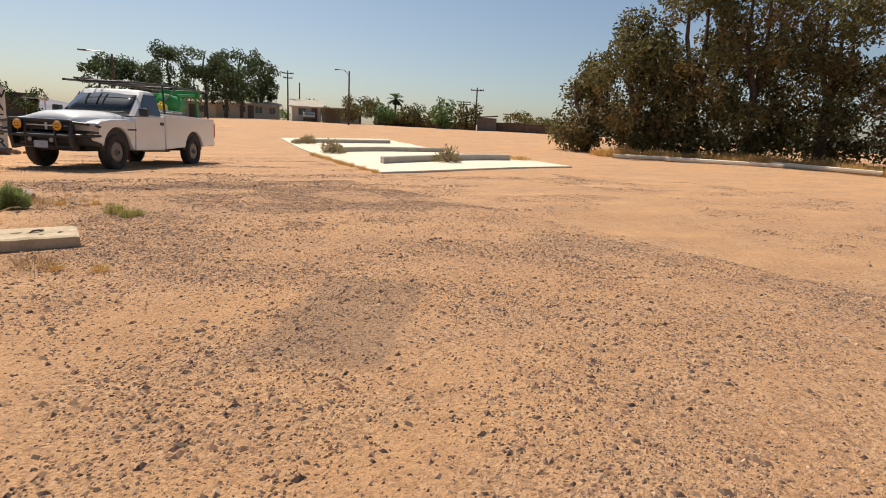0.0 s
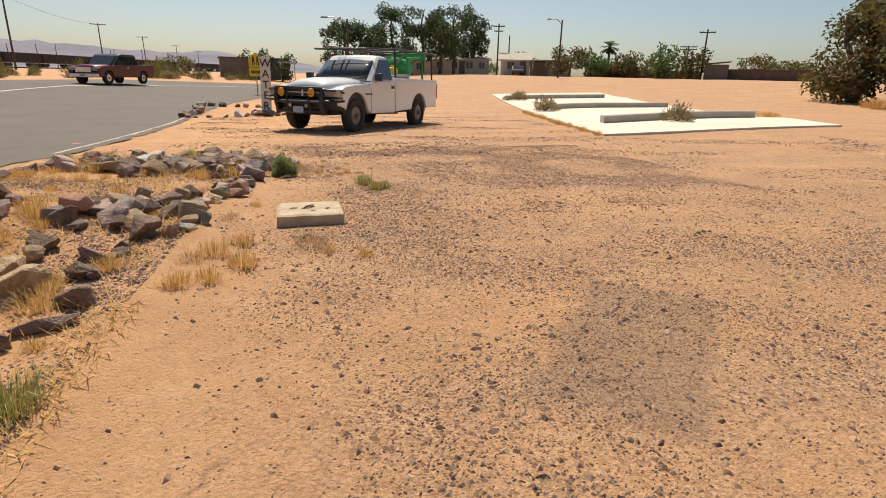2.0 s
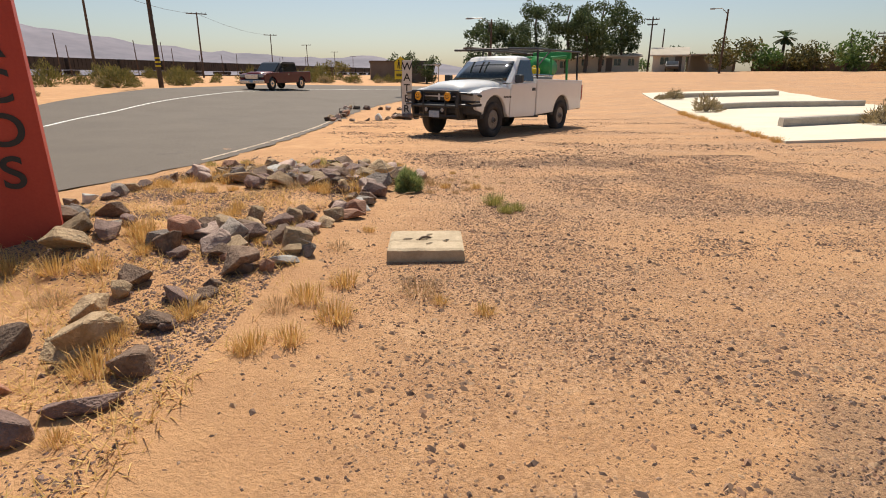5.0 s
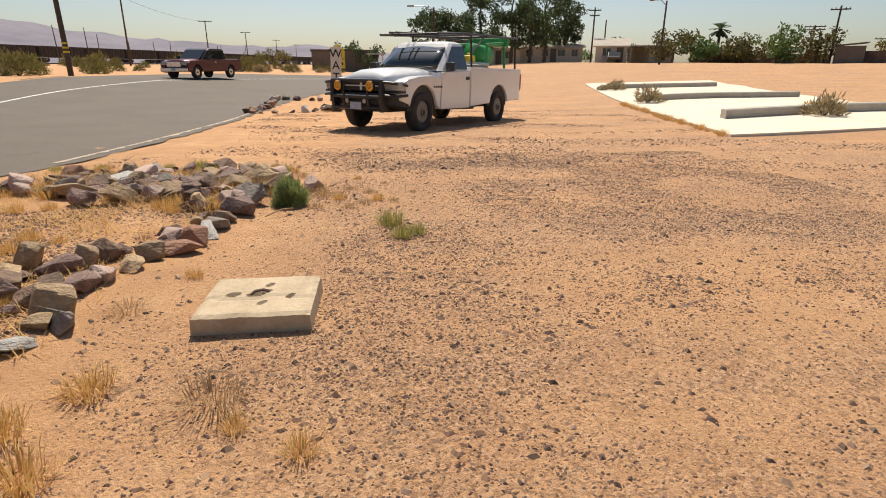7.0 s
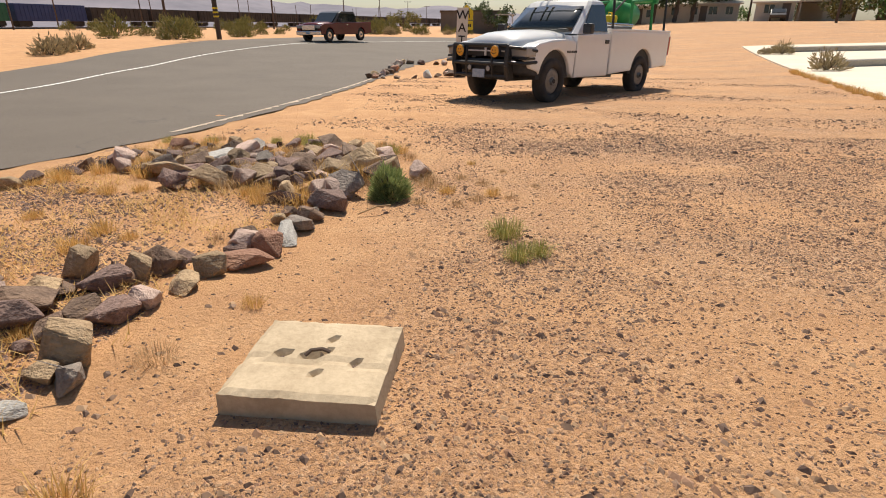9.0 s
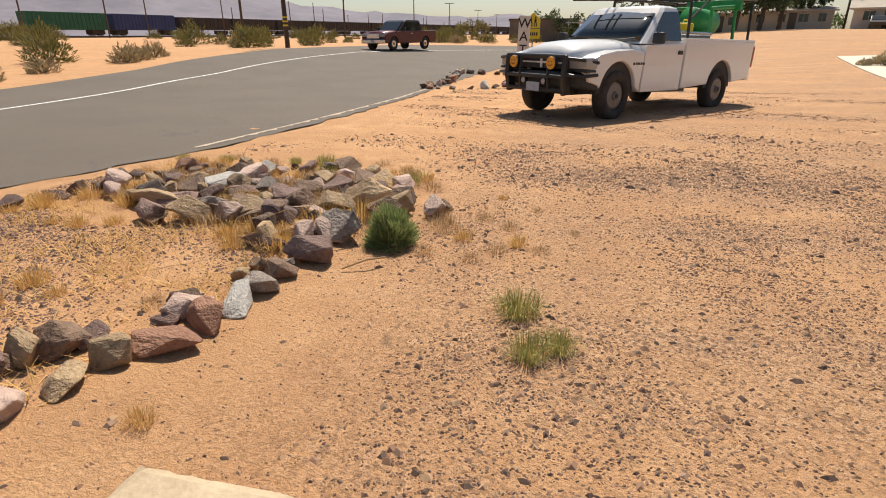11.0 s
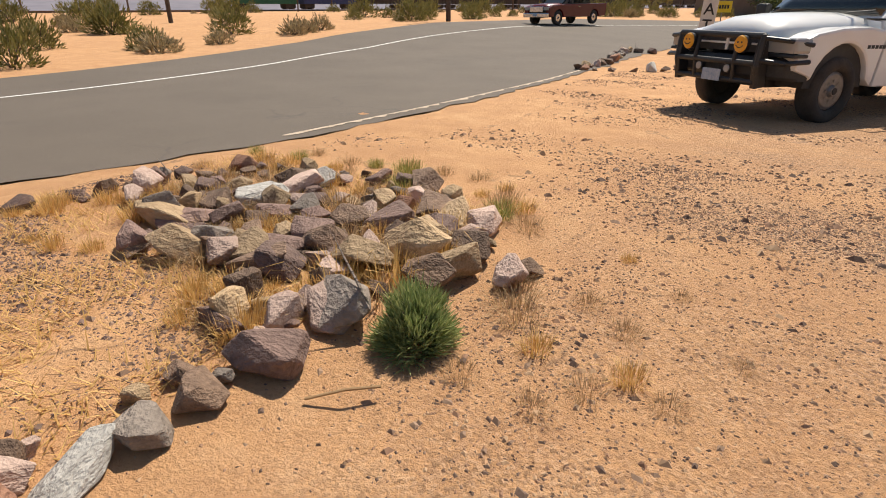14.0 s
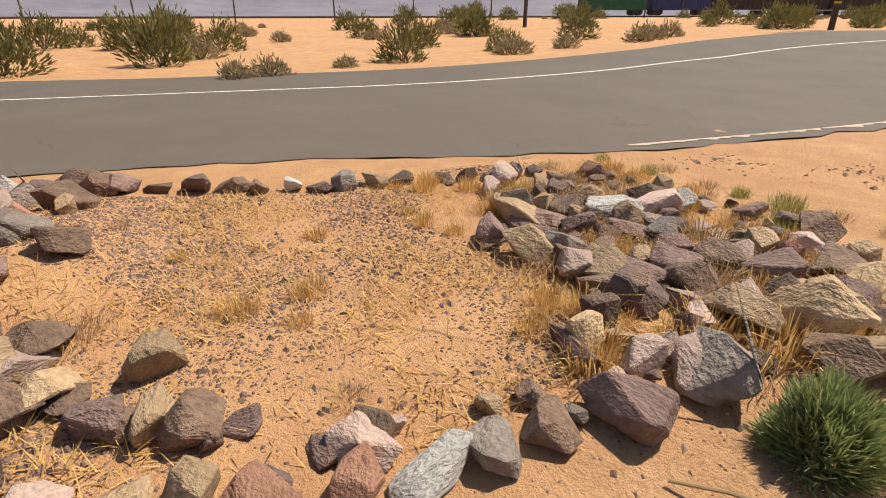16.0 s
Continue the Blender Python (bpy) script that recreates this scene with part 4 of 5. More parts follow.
tuft_s = plant("dry_weed", blades(170, 0.22, 0.12, 0.2, 0.0018, 8, 0.6), M_STRAW, "brittle brown dry weed on the sand", "dry weed", "dry weeds")
tuft_s.matrix_basis = pose(-0.23, 3.62, dune(-0.23, 3.62))
for x, y, s in ((-0.82, 2.89, .8), (-0.87, 3.39, 1.0), (-0.97, 2.77, .8), (-0.1, 3.45, .5), (-0.72, 3.68, .9), (0.16, 3.31, .6), (-0.75, 4.85, .5), (-0.89, 4.35, .6)):
    put(rng.choice((tuft_d, tuft_s)), x, y, s, rng.uniform(0, 6))
for x, y, s in ((-2.0, 9.05, 1.2), (-1.6, 9.1, 1.1), (-1.3, 9.0, 1.0), (-1.05, 8.5, 1.6), (-0.8, 8.3, 1.3), (-0.34, 7.2, 1.6), (-0.42, 7.35, 1.5), (-0.2, 7.0, 1.1), (0.08, 6.9, .9), (0.33, 6.97, .8), (-0.34, 6.75, .9), (-0.98, 8.06, 1.4), (-2.9, 8.9, 1.3), (-2.4, 9.2, 1.0), (0.06, 7.4, .9), (0.19, 7.04, 1.1), (0.0, 6.7, .8), (-0.1, 8.1, .7), (0.25, 7.8, .6), (0.5, 7.3, .6), (-0.15, 7.5, .9), (-3.4, 9.0, 1.2), (-0.55, 7.6, 1.3)):
    put(rng.choice((tuft_d, tuft_s, tuft_s)), x + rng.uniform(-.05, .05), y + rng.uniform(-.05, .05), s * 0.62, rng.uniform(0, 6))
for _ in range(120):
    x, y = rng.uniform(-3.7, -0.9), rng.choice((rng.uniform(0.8, 8.6), rng.uniform(6.3, 8.7)))
    put(rng.choice((tuft_d, tuft_d, tuft_s)), x, y, rng.uniform(0.4, 1.05), rng.uniform(0, 6))
for x, y in ((-3.3, 8.7), (-2.6, 8.95), (-1.9, 8.4), (-1.0, 8.3), (-3.8, 8.6), (-2.2, 8.9)):
    put(tuft_g, x, y, rng.uniform(0.6, 1.2), rng.uniform(0, 6))

for _ in range(60):
    x, y = rng.uniform(-3.4, -0.9), rng.uniform(6.4, 8.4)
    if inside(x, y, MASS):
        put(rng.choice((tuft_d, tuft_s)), x, y, rng.uniform(0.7, 1.5), rng.uniform(0, 6))

# fine dry grass cover of the bed and litter of chips
r2 = random.Random(21)
bm = bmesh.new()
for _ in range(26000):
    x, y = r2.uniform(-3.8, -1.05), r2.uniform(0.5, 8.6)
    if noise.noise((x * 1.6, y * 1.6, 9)) < 0.0 and r2.random() < 0.85:
        continue
    z, a, L = dune(x, y), r2.uniform(0, 6.28), r2.uniform(0.04, 0.11)
    s = Vector((-math.sin(a), math.cos(a), 0)) * 0.0032
    p = Vector((x, y, z))
    d = Vector((math.cos(a) * L, math.sin(a) * L, L * r2.uniform(0.1, 1.0)))
    bm.faces.new([bm.verts.new(q) for q in (p - s, p + s, p + d)])
tagged(part("grass_cover", bm, M_DRY), "thin dry yellow grass scattered over the planting bed", "dry grass", kind="stuff")


def pebbles(name, n, area, lo, hi, mats, keep, seed, label):
    r = random.Random(seed)
    verts, faces, mi = [], [], []
    for _ in range(n):
        x, y = r.uniform(area[0], area[1]), r.uniform(area[2], area[3])
        if not keep(x, y, r):
            continue
        s = r.uniform(lo, hi) * (1 + 1.2 * (r.random() < 0.05))
        a, o = r.uniform(0, 6.28), len(verts)
        ca, sa, z = math.cos(a), math.sin(a), dune(x, y)
        sx, sy, sz = s * r.uniform(0.8, 1.4), s * r.uniform(0.6, 1.0), s * r.uniform(0.45, 0.8)
        for px, py, pz in ((1, 0.2, 0), (0.1, 1, 0.1), (-1, 0.1, 0), (-0.2, -1, 0), (0.3, 0.2, 1), (-0.3, -0.2, 0.9)):
            verts.append((x + (px * sx) * ca - (py * sy) * sa, y + px * sx * sa + py * sy * ca, z + pz * sz - 0.001))
        for f in ((0, 1, 4), (1, 5, 4), (1, 2, 5), (2, 3, 5), (3, 4, 5), (3, 0, 4)):
            faces.append(tuple(o + k for k in f))
            mi.append(0)
        c = r.randrange(len(mats))
        mi[-6:] = [c] * 6
    m = bpy.data.meshes.new(name)
    m.from_pydata(verts, [], faces)
    for mt in mats:
        m.materials.append(mt)
    m.polygons.foreach_set("material_index", mi)
    return tagged(new(name, m), label, "gravel", kind="stuff")


PEB = [grained("pebble_" + n, a, b, 20, 0.85, bumps=0) for n, a, b in (("dark", (0.09, 0.055, 0.04), (0.19, 0.12, 0.085)), ("sand", (0.40, 0.25, 0.14), (0.55, 0.36, 0.21)), ("mid", (0.22, 0.14, 0.09), (0.36, 0.23, 0.15)), ("rust", (0.26, 0.145, 0.09), (0.38, 0.22, 0.13)))]
pebbles("gravel", 300000, (-1.2, 5.2, -1.0, 10.5), 0.0034, 0.0105, PEB, lambda x, y, r: x > -0.95 + 0.3 * noise.noise((y, 0, 0)) and r.random() < smooth(-0.25, 0.35, noise.noise((x * 0.9, y * 0.9, 4))) * (0.3 + 0.7 * smooth(-0.9, 0.2, x)) + 0.2 * smooth(-0.9, 0.4, x) + 0.05, 31, "loose brown gravel scattered over the sand")
pebbles("bed_chips", 110000, (-3.9, -1.15, 0.8, 8.0), 0.004, 0.011, [ROCKS[1], ROCKS[1], PEB[2], PEB[0]], lambda x, y, r: r.random() < smooth(-0.35, 0.3, noise.noise((x * 1.1, y * 1.1, 8))), 33, "purplish stone chips lying in the planting bed")

st = part("stick", tube([(-0.70, 6.28, dune(-0.7, 6.28) + 0.02), (-0.58, 6.36, dune(-0.6, 6.36) + 0.06), (-0.5, 6.45, dune(-0.5, 6.45) + 0.05)], 0.006, 6), M_STRAW)
tagged(st, "dry broken stick lying against a rock", "stick")

pebbles("gravel", 60000, (-3.8, 13.0, 8.5, 22.0), 0.007, 0.02, PEB, lambda x, y, r: x > -4.0 and r.random() < smooth(-0.15, 0.3, noise.noise((x * 0.35 + y * 0.15, y * 0.8, 6))) and not (x > 7.4 and y > 12.2), 37, "coarse brown gravel in drifts over the sand")
pebbles("gravel", 45000, (5.0, 16.0, -1.0, 9.0), 0.005, 0.014, PEB, lambda x, y, r: r.random() < smooth(-0.2, 0.35, noise.noise((x * 0.6, y * 0.9, 5))), 39, "loose brown gravel scattered over the open lot")


# ---- shrubs across the road ----
def shrub(name, mat, seed, rad, h, n, leaf, label, group):
    e = new(name)
    tagged(e, label, "shrub", group)
    part("foliage", bush_bm(n, rad, h, seed, leaf), mat, e)
    bm = bmesh.new()
    for k in range(9):
        a = k * 0.7 + seed
        cyl_bm(bm, (0, 0, -0.05), (rad * 0.6 * math.cos(a), rad * 0.6 * math.sin(a), h * 0.7), 0.02, 0.008, 5)
    part("stem", bm, M_BARK, e)
    return e


creo = [shrub("creosote_bush", M_CREOSOTE, s, 0.85, 1.15, 900, 0.19, "olive-green creosote bush on the orange desert soil", "desert shrubs") for s in (1, 2, 3)]
sage = [shrub("dry_shrub", M_SAGE, s, 0.55, 0.55, 700, 0.14, "low brownish dry desert shrub on orange soil", "desert shrubs") for s in (4, 5)]
r3 = random.Random(5)
first = {}


def stand(ob, x, y, s):
    m = Matrix.LocRotScale((x, y, dune(x, y) - 0.03), Euler((0, 0, r3.uniform(0, 6))), (s, s, s * r3.uniform(0.85, 1.15)))
    if ob.name not in first:
        first[ob.name] = 1
        ob.matrix_basis = m
    else:
        c = copy_thing(ob, m)
        c.scale = m.to_scale()


for o, x, y, s in ((creo[0], -17.8, 11.8, 1.0), (creo[1], -18.8, 0.6, 1.15), (creo[2], -20.5, 4.5, 1.25), (sage[0], -15.2, 7.2, 0.9), (sage[1], -14.8, 6.3, 0.8), (sage[0], -18.5, 16.5, 1.3), (sage[1], -20.0, 20.0, 1.0),
                   (sage[0], -21, 25, 1.3), (sage[1], -21.6, 26.3, 1.2), (sage[0], -22.2, 28.0, 1.2), (creo[0], -24.5, 24.0, 1.2), (creo[2], -24, 15, 1.1), (sage[1], -16.8, 9.6, 0.7), (sage[0], -18, -4, 1.0)):
    stand(o, x, y, s)
edge = resample(FAR, 300)
for _ in range(150):
    px, py = edge[r3.randrange(20, 260)]
    off = 3.5 + 42 * r3.random() ** 1.4
    x, y = px - off, py + r3.uniform(-4, 4)
    if any(math.hypot(x - a, y - b) < 1.5 for a, b in ((-20.4, 38),)):
        continue
    stand(r3.choice(creo + creo + sage), x, y, r3.uniform(0.6, 1.5))
for u, v, s in ((4.0, 2.7, 0.9), (0.9, 11.0, 1.0), (1.1, 19.8, 0.9), (0.3, 20.0, 0.5)):
    p = pad_point(u, v, 0.06)
    c = copy_thing(sage[0], Matrix.LocRotScale(p, Euler((0, 0, v)), (s, s, s)))
    tagged(c, "round grey-green bush growing beside the kerb on the concrete pad", "bush", "bushes on the concrete pad")
    c.scale = (s, s, s)
for k in range(26):
    p = pad_point(-0.1 + r3.uniform(-0.1, 0.1), 0.3 + k * 0.45, 0)
    put(tuft_d, p.x, p.y, r3.uniform(0.8, 1.6), r3.uniform(0, 6))
for k in range(40):
    p = pad_point(6.6 + r3.uniform(-0.6, 3.5), 3.0 + r3.uniform(0, 4), 0)
    put(tuft_d, p.x, p.y, r3.uniform(1.2, 2.4), r3.uniform(0, 6))


# ---- poles ----
def utility_pole(x, y, h, label, arms=(), r=0.14, stripes=False, lamp=0, lean=0.0, group="utility poles"):
    t = thing("utility_pole", label, "pole", group, pose(x, y, height(x, y), 0, lean, math.degrees(math.atan2(-x, y))))
    part("shaft", cyl((0, 0, -0.3), (0, 0, h), r, r * 0.7, 10), M_POLE, t)
    for z, w in arms:
        part("cross_arm", box((-w, -0.08, z - 0.07), (w, 0.08, z + 0.07), 0.01), M_POLE, t)
        for k in (-0.9, -0.5, 0.5, 0.9):
            part("insulator", cyl((w * k, 0, z + 0.07), (w * k, 0, z + 0.22), 0.05, 0.04, 8), M_RIM, t)
    if stripes:
        for z in (1.35, 1.6, 1.85):
            part("stripe", cyl((0, 0, z), (0, 0, z + 0.1), r * 1.02, r * 1.01, 12), M_YELLOW, t, "yellow marker band")
    if lamp:
        part("lamp_arm", tube([(0, 0, h - 0.5), (lamp * 0.9, 0, h + 0.1), (lamp * 2.0, 0, h + 0.1)], 0.04, 6), M_RIM, t)
        part("lamp_head", box((min(lamp * 1.9, lamp * 2.6), -0.12, h + 0.02), (max(lamp * 1.9, lamp * 2.6), 0.12, h + 0.16), 0.03), M_RIM, t)
    return t


def polar(az, d):
    return d * math.sin(radians(az)), d * math.cos(radians(az))


utility_pole(-20.4, 38.0, 8.0, "dark wooden roadside pole with yellow marker bands", (), 0.17, True)
utility_pole(2.9, 59.1, 6.6, "wooden street lamp pole with a long arm", (), 0.13, lamp=-1.0)
for az, d, h, arms in ((17.8, 90, 7.6, ((7.2, 0.9), (6.5, 0.7))), (18.9, 100, 6.6, ()), (37.0, 85, 6.4, ((6.0, 1.0),)), (35.6, 100, 5.2, ((5.0, 1.3), (4.6, 1.3))), (40.5, 110, 3.8, ((3.6, 1.5),))):
    utility_pole(*polar(az, d), h, "weathered wooden utility pole behind the lot", arms)
utility_pole(*polar(23.9, 72), 6.7, "wooden utility pole with a street lamp", (), 0.13, lamp=-0.7)
for x, y in ((-34, -6), (-36, 28), (-38, 58), (-42, 91), (-47, 140), (-51, 187), (-55, 244), (-58, 300)):
    utility_pole(x, y, 9.8, "tall wooden pole with a cross arm along the railway", ((9.6, 1.5),), 0.15, lean=r3.uniform(-1, 1), group="railway poles")
for k in range(26):
    t = k / 25
    utility_pole(-92 + 26 * t + r3.uniform(-6, 6), -40 + 330 * t, r3.uniform(5, 9), "thin bare post in the rail yard", (), 0.13, lean=r3.uniform(-2, 2), group="rail yard posts")

# overhead wires
cu = bpy.data.curves.new("overhead_wire", "CURVE")
cu.dimensions, cu.bevel_depth = "3D", 0.02
line = [(-34, -6), (-36, 28), (-38, 58), (-42, 91), (-47, 140)]
for (x0, y0), (x1, y1) in zip(line, line[1:]):
    sp = cu.splines.new("POLY")
    sp.points.add(12)
    for k in range(13):
        t = k / 12
        sp.points[k].co = (x0 + (x1 - x0) * t, y0 + (y1 - y0) * t, height(x0, y0) + 9.7 - 4 * 0.7 * t * (1 - t), 1)
wire = new("overhead_wire", cu)
cu.materials.append(M_BLACK)
tagged(wire, "thin sagging overhead wire between the poles", "wire")


# ---- freight train ----
def train_car(m, mat, hopper, label):
    t = thing("train_car", label, "train car", "cars of the freight train", m)
    if hopper:
        bm = loft([[(-7.6, y, z), (7.6, y, z)][::1] + [(7.6, y2, z2), (-7.6, y2, z2)] for y, z, y2, z2 in ((-1.5, 1.2, 1.5, 1.2), (-1.5, 3.9, 1.5, 3.9))])
        part("body", bm, mat, t)
        for k in range(-6, 7):
            part("rib", box((k * 1.2 - 0.06, -1.6, 1.2), (k * 1.2 + 0.06, 1.6, 3.85)), mat, t)
    else:
        part("body", box((-7.4, -1.5, 1.1), (7.4, 1.5, 4.2), 0.08), mat, t)
        for k in range(-9, 10):
            part("rib", box((k * 0.8 - 0.04, -1.56, 1.2), (k * 0.8 + 0.04, 1.56, 4.1)), mat, t)
    for x in (-5.6, 5.6):
        part("bogie", box((x - 1.3, -1.1, 0.3), (x + 1.3, 1.1, 1.1), 0.1), M_TRAIN, t)
        for dx in (-0.8, 0.8):
            part("wheel", cyl((x + dx, -0.85, 0.5), (x + dx, 0.85, 0.5), 0.45, 0.45, 12), M_RUST, t)


T0, TD = Vector((-100, 90, 0)), Vector((0.16, 0.987, 0)).normalized()
for k in range(17):
    p = T0 + TD * (16.2 * k)
    mat, hop, lab = (M_TRAING, False, "dark green freight box car on the railway") if k == 0 else (M_TRAINB, False, "dark blue freight box car on the railway") if k == 1 else (M_TRAIN, True, "dark brown open hopper car on the railway")
    train_car(pose(p.x, p.y, height(p.x, p.y) + 0.35, 0, 0, math.degrees(math.atan2(TD.y, TD.x))), mat, hop, lab)
bm = bmesh.new()
for s in (-0.75, 0.75):
    a, b = T0 - TD * 260, T0 + TD * 420
    n = Vector((TD.y, -TD.x, 0)) * s
    z = height(-100, 90)
    vs = [bm.verts.new((q + n + w).to_tuple()) for q, w in ((a, Vector((0, 0, z))), (b, Vector((0, 0, z))), (b, Vector((0, 0, z + 0.35))), (a, Vector((0, 0, z + 0.35))))]
    bm.faces.new(vs)
    ex = bmesh.ops.extrude_face_region(bm, geom=[bm.faces[-1] if False else vs[0].link_faces[0]])
    for v in ex["geom"]:
        if isinstance(v, bmesh.types.BMVert):
            v.co += Vector((TD.y, -TD.x, 0)) * 0.1
tagged(part("railway_track", bm, M_RUST), "rusty railway rails crossing the desert", "railway", kind="structure")


# ---- trees ----
def crown(clumps, per, leaf, seed, aspect=0.45):
    """Many small leaves round clump centres (x, y, z, radius)."""
    r = random.Random(seed)
    verts, faces = [], []
    for cx, cy, cz, cr in clumps:
        for _ in range(int(per * cr * cr)):
            d = Vector((r.gauss(0, 1), r.gauss(0, 1), r.gauss(0, 0.8))).normalized() * cr * r.uniform(0.45, 1.05)
            p = Vector((cx, cy, cz)) + d
            a = Vector((r.gauss(0, 1), r.gauss(0, 1), r.gauss(0, 1))).normalized() * leaf * r.uniform(0.5, 1.3)
            b = a.cross(Vector((r.gauss(0, 1), r.gauss(0, 1), r.gauss(0, 1)))).normalized() * leaf * aspect
            o = len(verts)
            verts += [tuple(p - a), tuple(p + b), tuple(p + a), tuple(p - b)]
            faces.append((o, o + 1, o + 2, o + 3))
    m = bpy.data.meshes.new("crown")
    m.from_pydata(verts, [], faces)
    return m


def tree(name, x, y, label, clumps, trunks, mat, per=60, leaf=0.22, seed=1, extra=None):
    t = thing(name, label, "tree", m=pose(x, y, height(x, y)))
    bm = bmesh.new()
    for pts, r0 in trunks:
        n = len(pts) - 1
        for k, (a, b) in enumerate(zip(pts, pts[1:])):
            cyl_bm(bm, a, b, r0 * (1 - 0.75 * k / n), r0 * (1 - 0.75 * (k + 1) / n), 8)
    part("trunk", bm, M_BARK, t)
    m = crown(clumps, per, leaf, seed)
    m.materials.append(mat)
    c = new("crown", m)
    c.parent = t
    if extra:
        m2 = crown(extra[0], per * 0.8, leaf, seed + 1)
        m2.materials.append(extra[1])
        c2 = new("crown", m2)
        c2.parent = t
    return t


def lumps(seed, n, rx, ry, z0, z1, r0, r1, shape=1.0):
    r = random.Random(seed)
    out = []
    for _ in range(n):
        t = r.random()
        z = z0 + (z1 - z0) * t
        k = math.sqrt(max(0.05, 1 - (2 * t - 1) ** 2 * shape)) if shape else 1
        a, q = r.uniform(0, 6.28), math.sqrt(r.random())
        out.append((math.cos(a) * q * rx * k, math.sin(a) * q * ry * k, z, r.uniform(r0, r1)))
    return out


# the big tamarisk thicket
for i, (az, d, w, h) in enumerate(((49, 44, 3.2, 5.5), (53.5, 42, 4.2, 9.5), (58.5, 43, 4.8, 12.5), (63.5, 43, 4.6, 12), (69, 45, 4.6, 10.5), (75, 46, 4.5, 7.5), (81, 46, 4.5, 7))):
    x, y = polar(az, d)
    trunks = [([(0.4 * k, 0.2 * k, -0.2), (0.6 * k, 0.3 * k, h * 0.35), (1.1 * k, -0.4 * k, h * 0.65), (1.7 * k, 0.2, h * 0.95)], 0.28) for k in (-1, 0.3, 1.2)]
    tree("tamarisk_tree", x, y, "large shaggy olive-green tamarisk tree at the edge of the lot", lumps(40 + i, int(12 + w * h * 0.75), w, w * 0.7, 0.5, h, 0.7, 1.5, 0.75), trunks, M_TAMARISK, 190, 0.17, 60 + i, (lumps(80 + i, int(w * h * 0.32), w * 0.9, w * 0.8, 0.6, h * 0.8, 0.6, 1.2, 0.6), M_TAMARISK_DRY))
# fringe of straw and pale logs before the thicket
for k in range(60):
    x, y = polar(50 + 26 * r3.random(), r3.uniform(37.5, 40))
    put(tuft_d, x, y, r3.uniform(3.5, 6.5), r3.uniform(0, 6))
for az0, az1, d in ((52, 58, 37), (57, 67, 36.2), (66, 74, 37.2)):
    a, b = Vector((*polar(az0, d), 0)), Vector((*polar(az1, d), 0))
    lg = part("log", cyl(a + Vector((0, 0, height(a.x, a.y) + 0.13)), b + Vector((0, 0, height(b.x, b.y) + 0.13)), 0.16, 0.12, 8), M_PAD)
    tagged(lg, "long pale bleached log lying on the dirt", "log", "pale logs")

# pines behind the white truck
for i, (az, d, h, w) in enumerate(((2.6, 84, 8.2, 3.6), (5.0, 82, 7.4, 3.2), (7.2, 90, 9.8, 3.2), (10.2, 82, 8.4, 3.4), (13.4, 88, 9.6, 3.8), (15.2, 92, 8.2, 2.6), (12.0, 80, 7.2, 3.0))):
    x, y = polar(az, d)
    cl = lumps(100 + i, 26, w, w, h * 0.28, h, 0.6, 1.3, 0.55)
    tree("pine_tree", x, y, "tall dark green pine with an uneven crown behind the lot", cl, [([(0, 0, -0.3), (0.2, 0, h * 0.4), (-0.2, 0.1, h * 0.75), (0.1, 0, h * 0.98)], 0.28)], M_PINE, 150, 0.22, 120 + i)
for i, (az, d, h, w, mat) in enumerate(((-3.6, 100, 5.0, 2.6, M_PINE), (-6.5, 120, 5.5, 2.4, M_PINE), (-5.0, 130, 6, 2.0, M_PINE), (25.0, 82, 3.9, 3.6, M_TAMARISK), (27.0, 84, 3.4, 2.8, M_TREE), (31.0, 84, 3.4, 3.0, M_TAMARISK), (33.2, 80, 4.9, 2.6, M_TREE), (36.0, 85, 4.2, 2.2, M_TAMARISK), (42.0, 96, 3.8, 3.6, M_CREOSOTE), (44.5, 96, 3.2, 3.0, M_CREOSOTE), (20.5, 104, 4.0, 2.4, M_PINE), (-13, 150, 4.5, 4.0, M_CREOSOTE), (29, 86, 2.2, 3.5, M_TAMARISK), (16.2, 110, 3.2, 3, M_TREE))):
    x, y = polar(az, d)
    tree("tree", x, y, "dense green tree beyond the dirt lot", lumps(150 + i, 16, w, w, 0.8, h - 0.7, 0.6, 1.2, 0.6), [([(0, 0, -0.3), (0.1, 0, h * 0.5), (0, 0.1, h * 0.85)], 0.2)], mat, 85, 0.25, 170 + i)
px, py = polar(28.6, 88)
pt = thing("palm_tree", "fan palm with drooping fronds beyond the lot", "tree", m=pose(px, py, height(px, py)))
part("trunk", cyl((0, 0, -0.3), (0, 0, 4.2), 0.22, 0.16, 10), M_BARK, pt)
bm = bmesh.new()
for k in range(34):
    a, e = k * 2.4, -0.7 + 1.7 * ((k * 7) % 34) / 34
    d = Vector((math.cos(a) * math.cos(e), math.sin(a) * math.cos(e), math.sin(e)))
    s = d.cross(Vector((0, 0, 1))).normalized() * 0.32
    c = Vector((0, 0, 4.25))
    v = [bm.verts.new(q) for q in (c, c + d * 0.7 + s * 0.5, c + d * 1.3 + s - Vector((0, 0, 0.15)), c + d * 1.55 - Vector((0, 0, 0.3)), c + d * 1.3 - s - Vector((0, 0, 0.15)), c + d * 0.7 - s * 0.5)]
    bm.faces.new(v)
part("fronds", bm, M_PINE, pt)


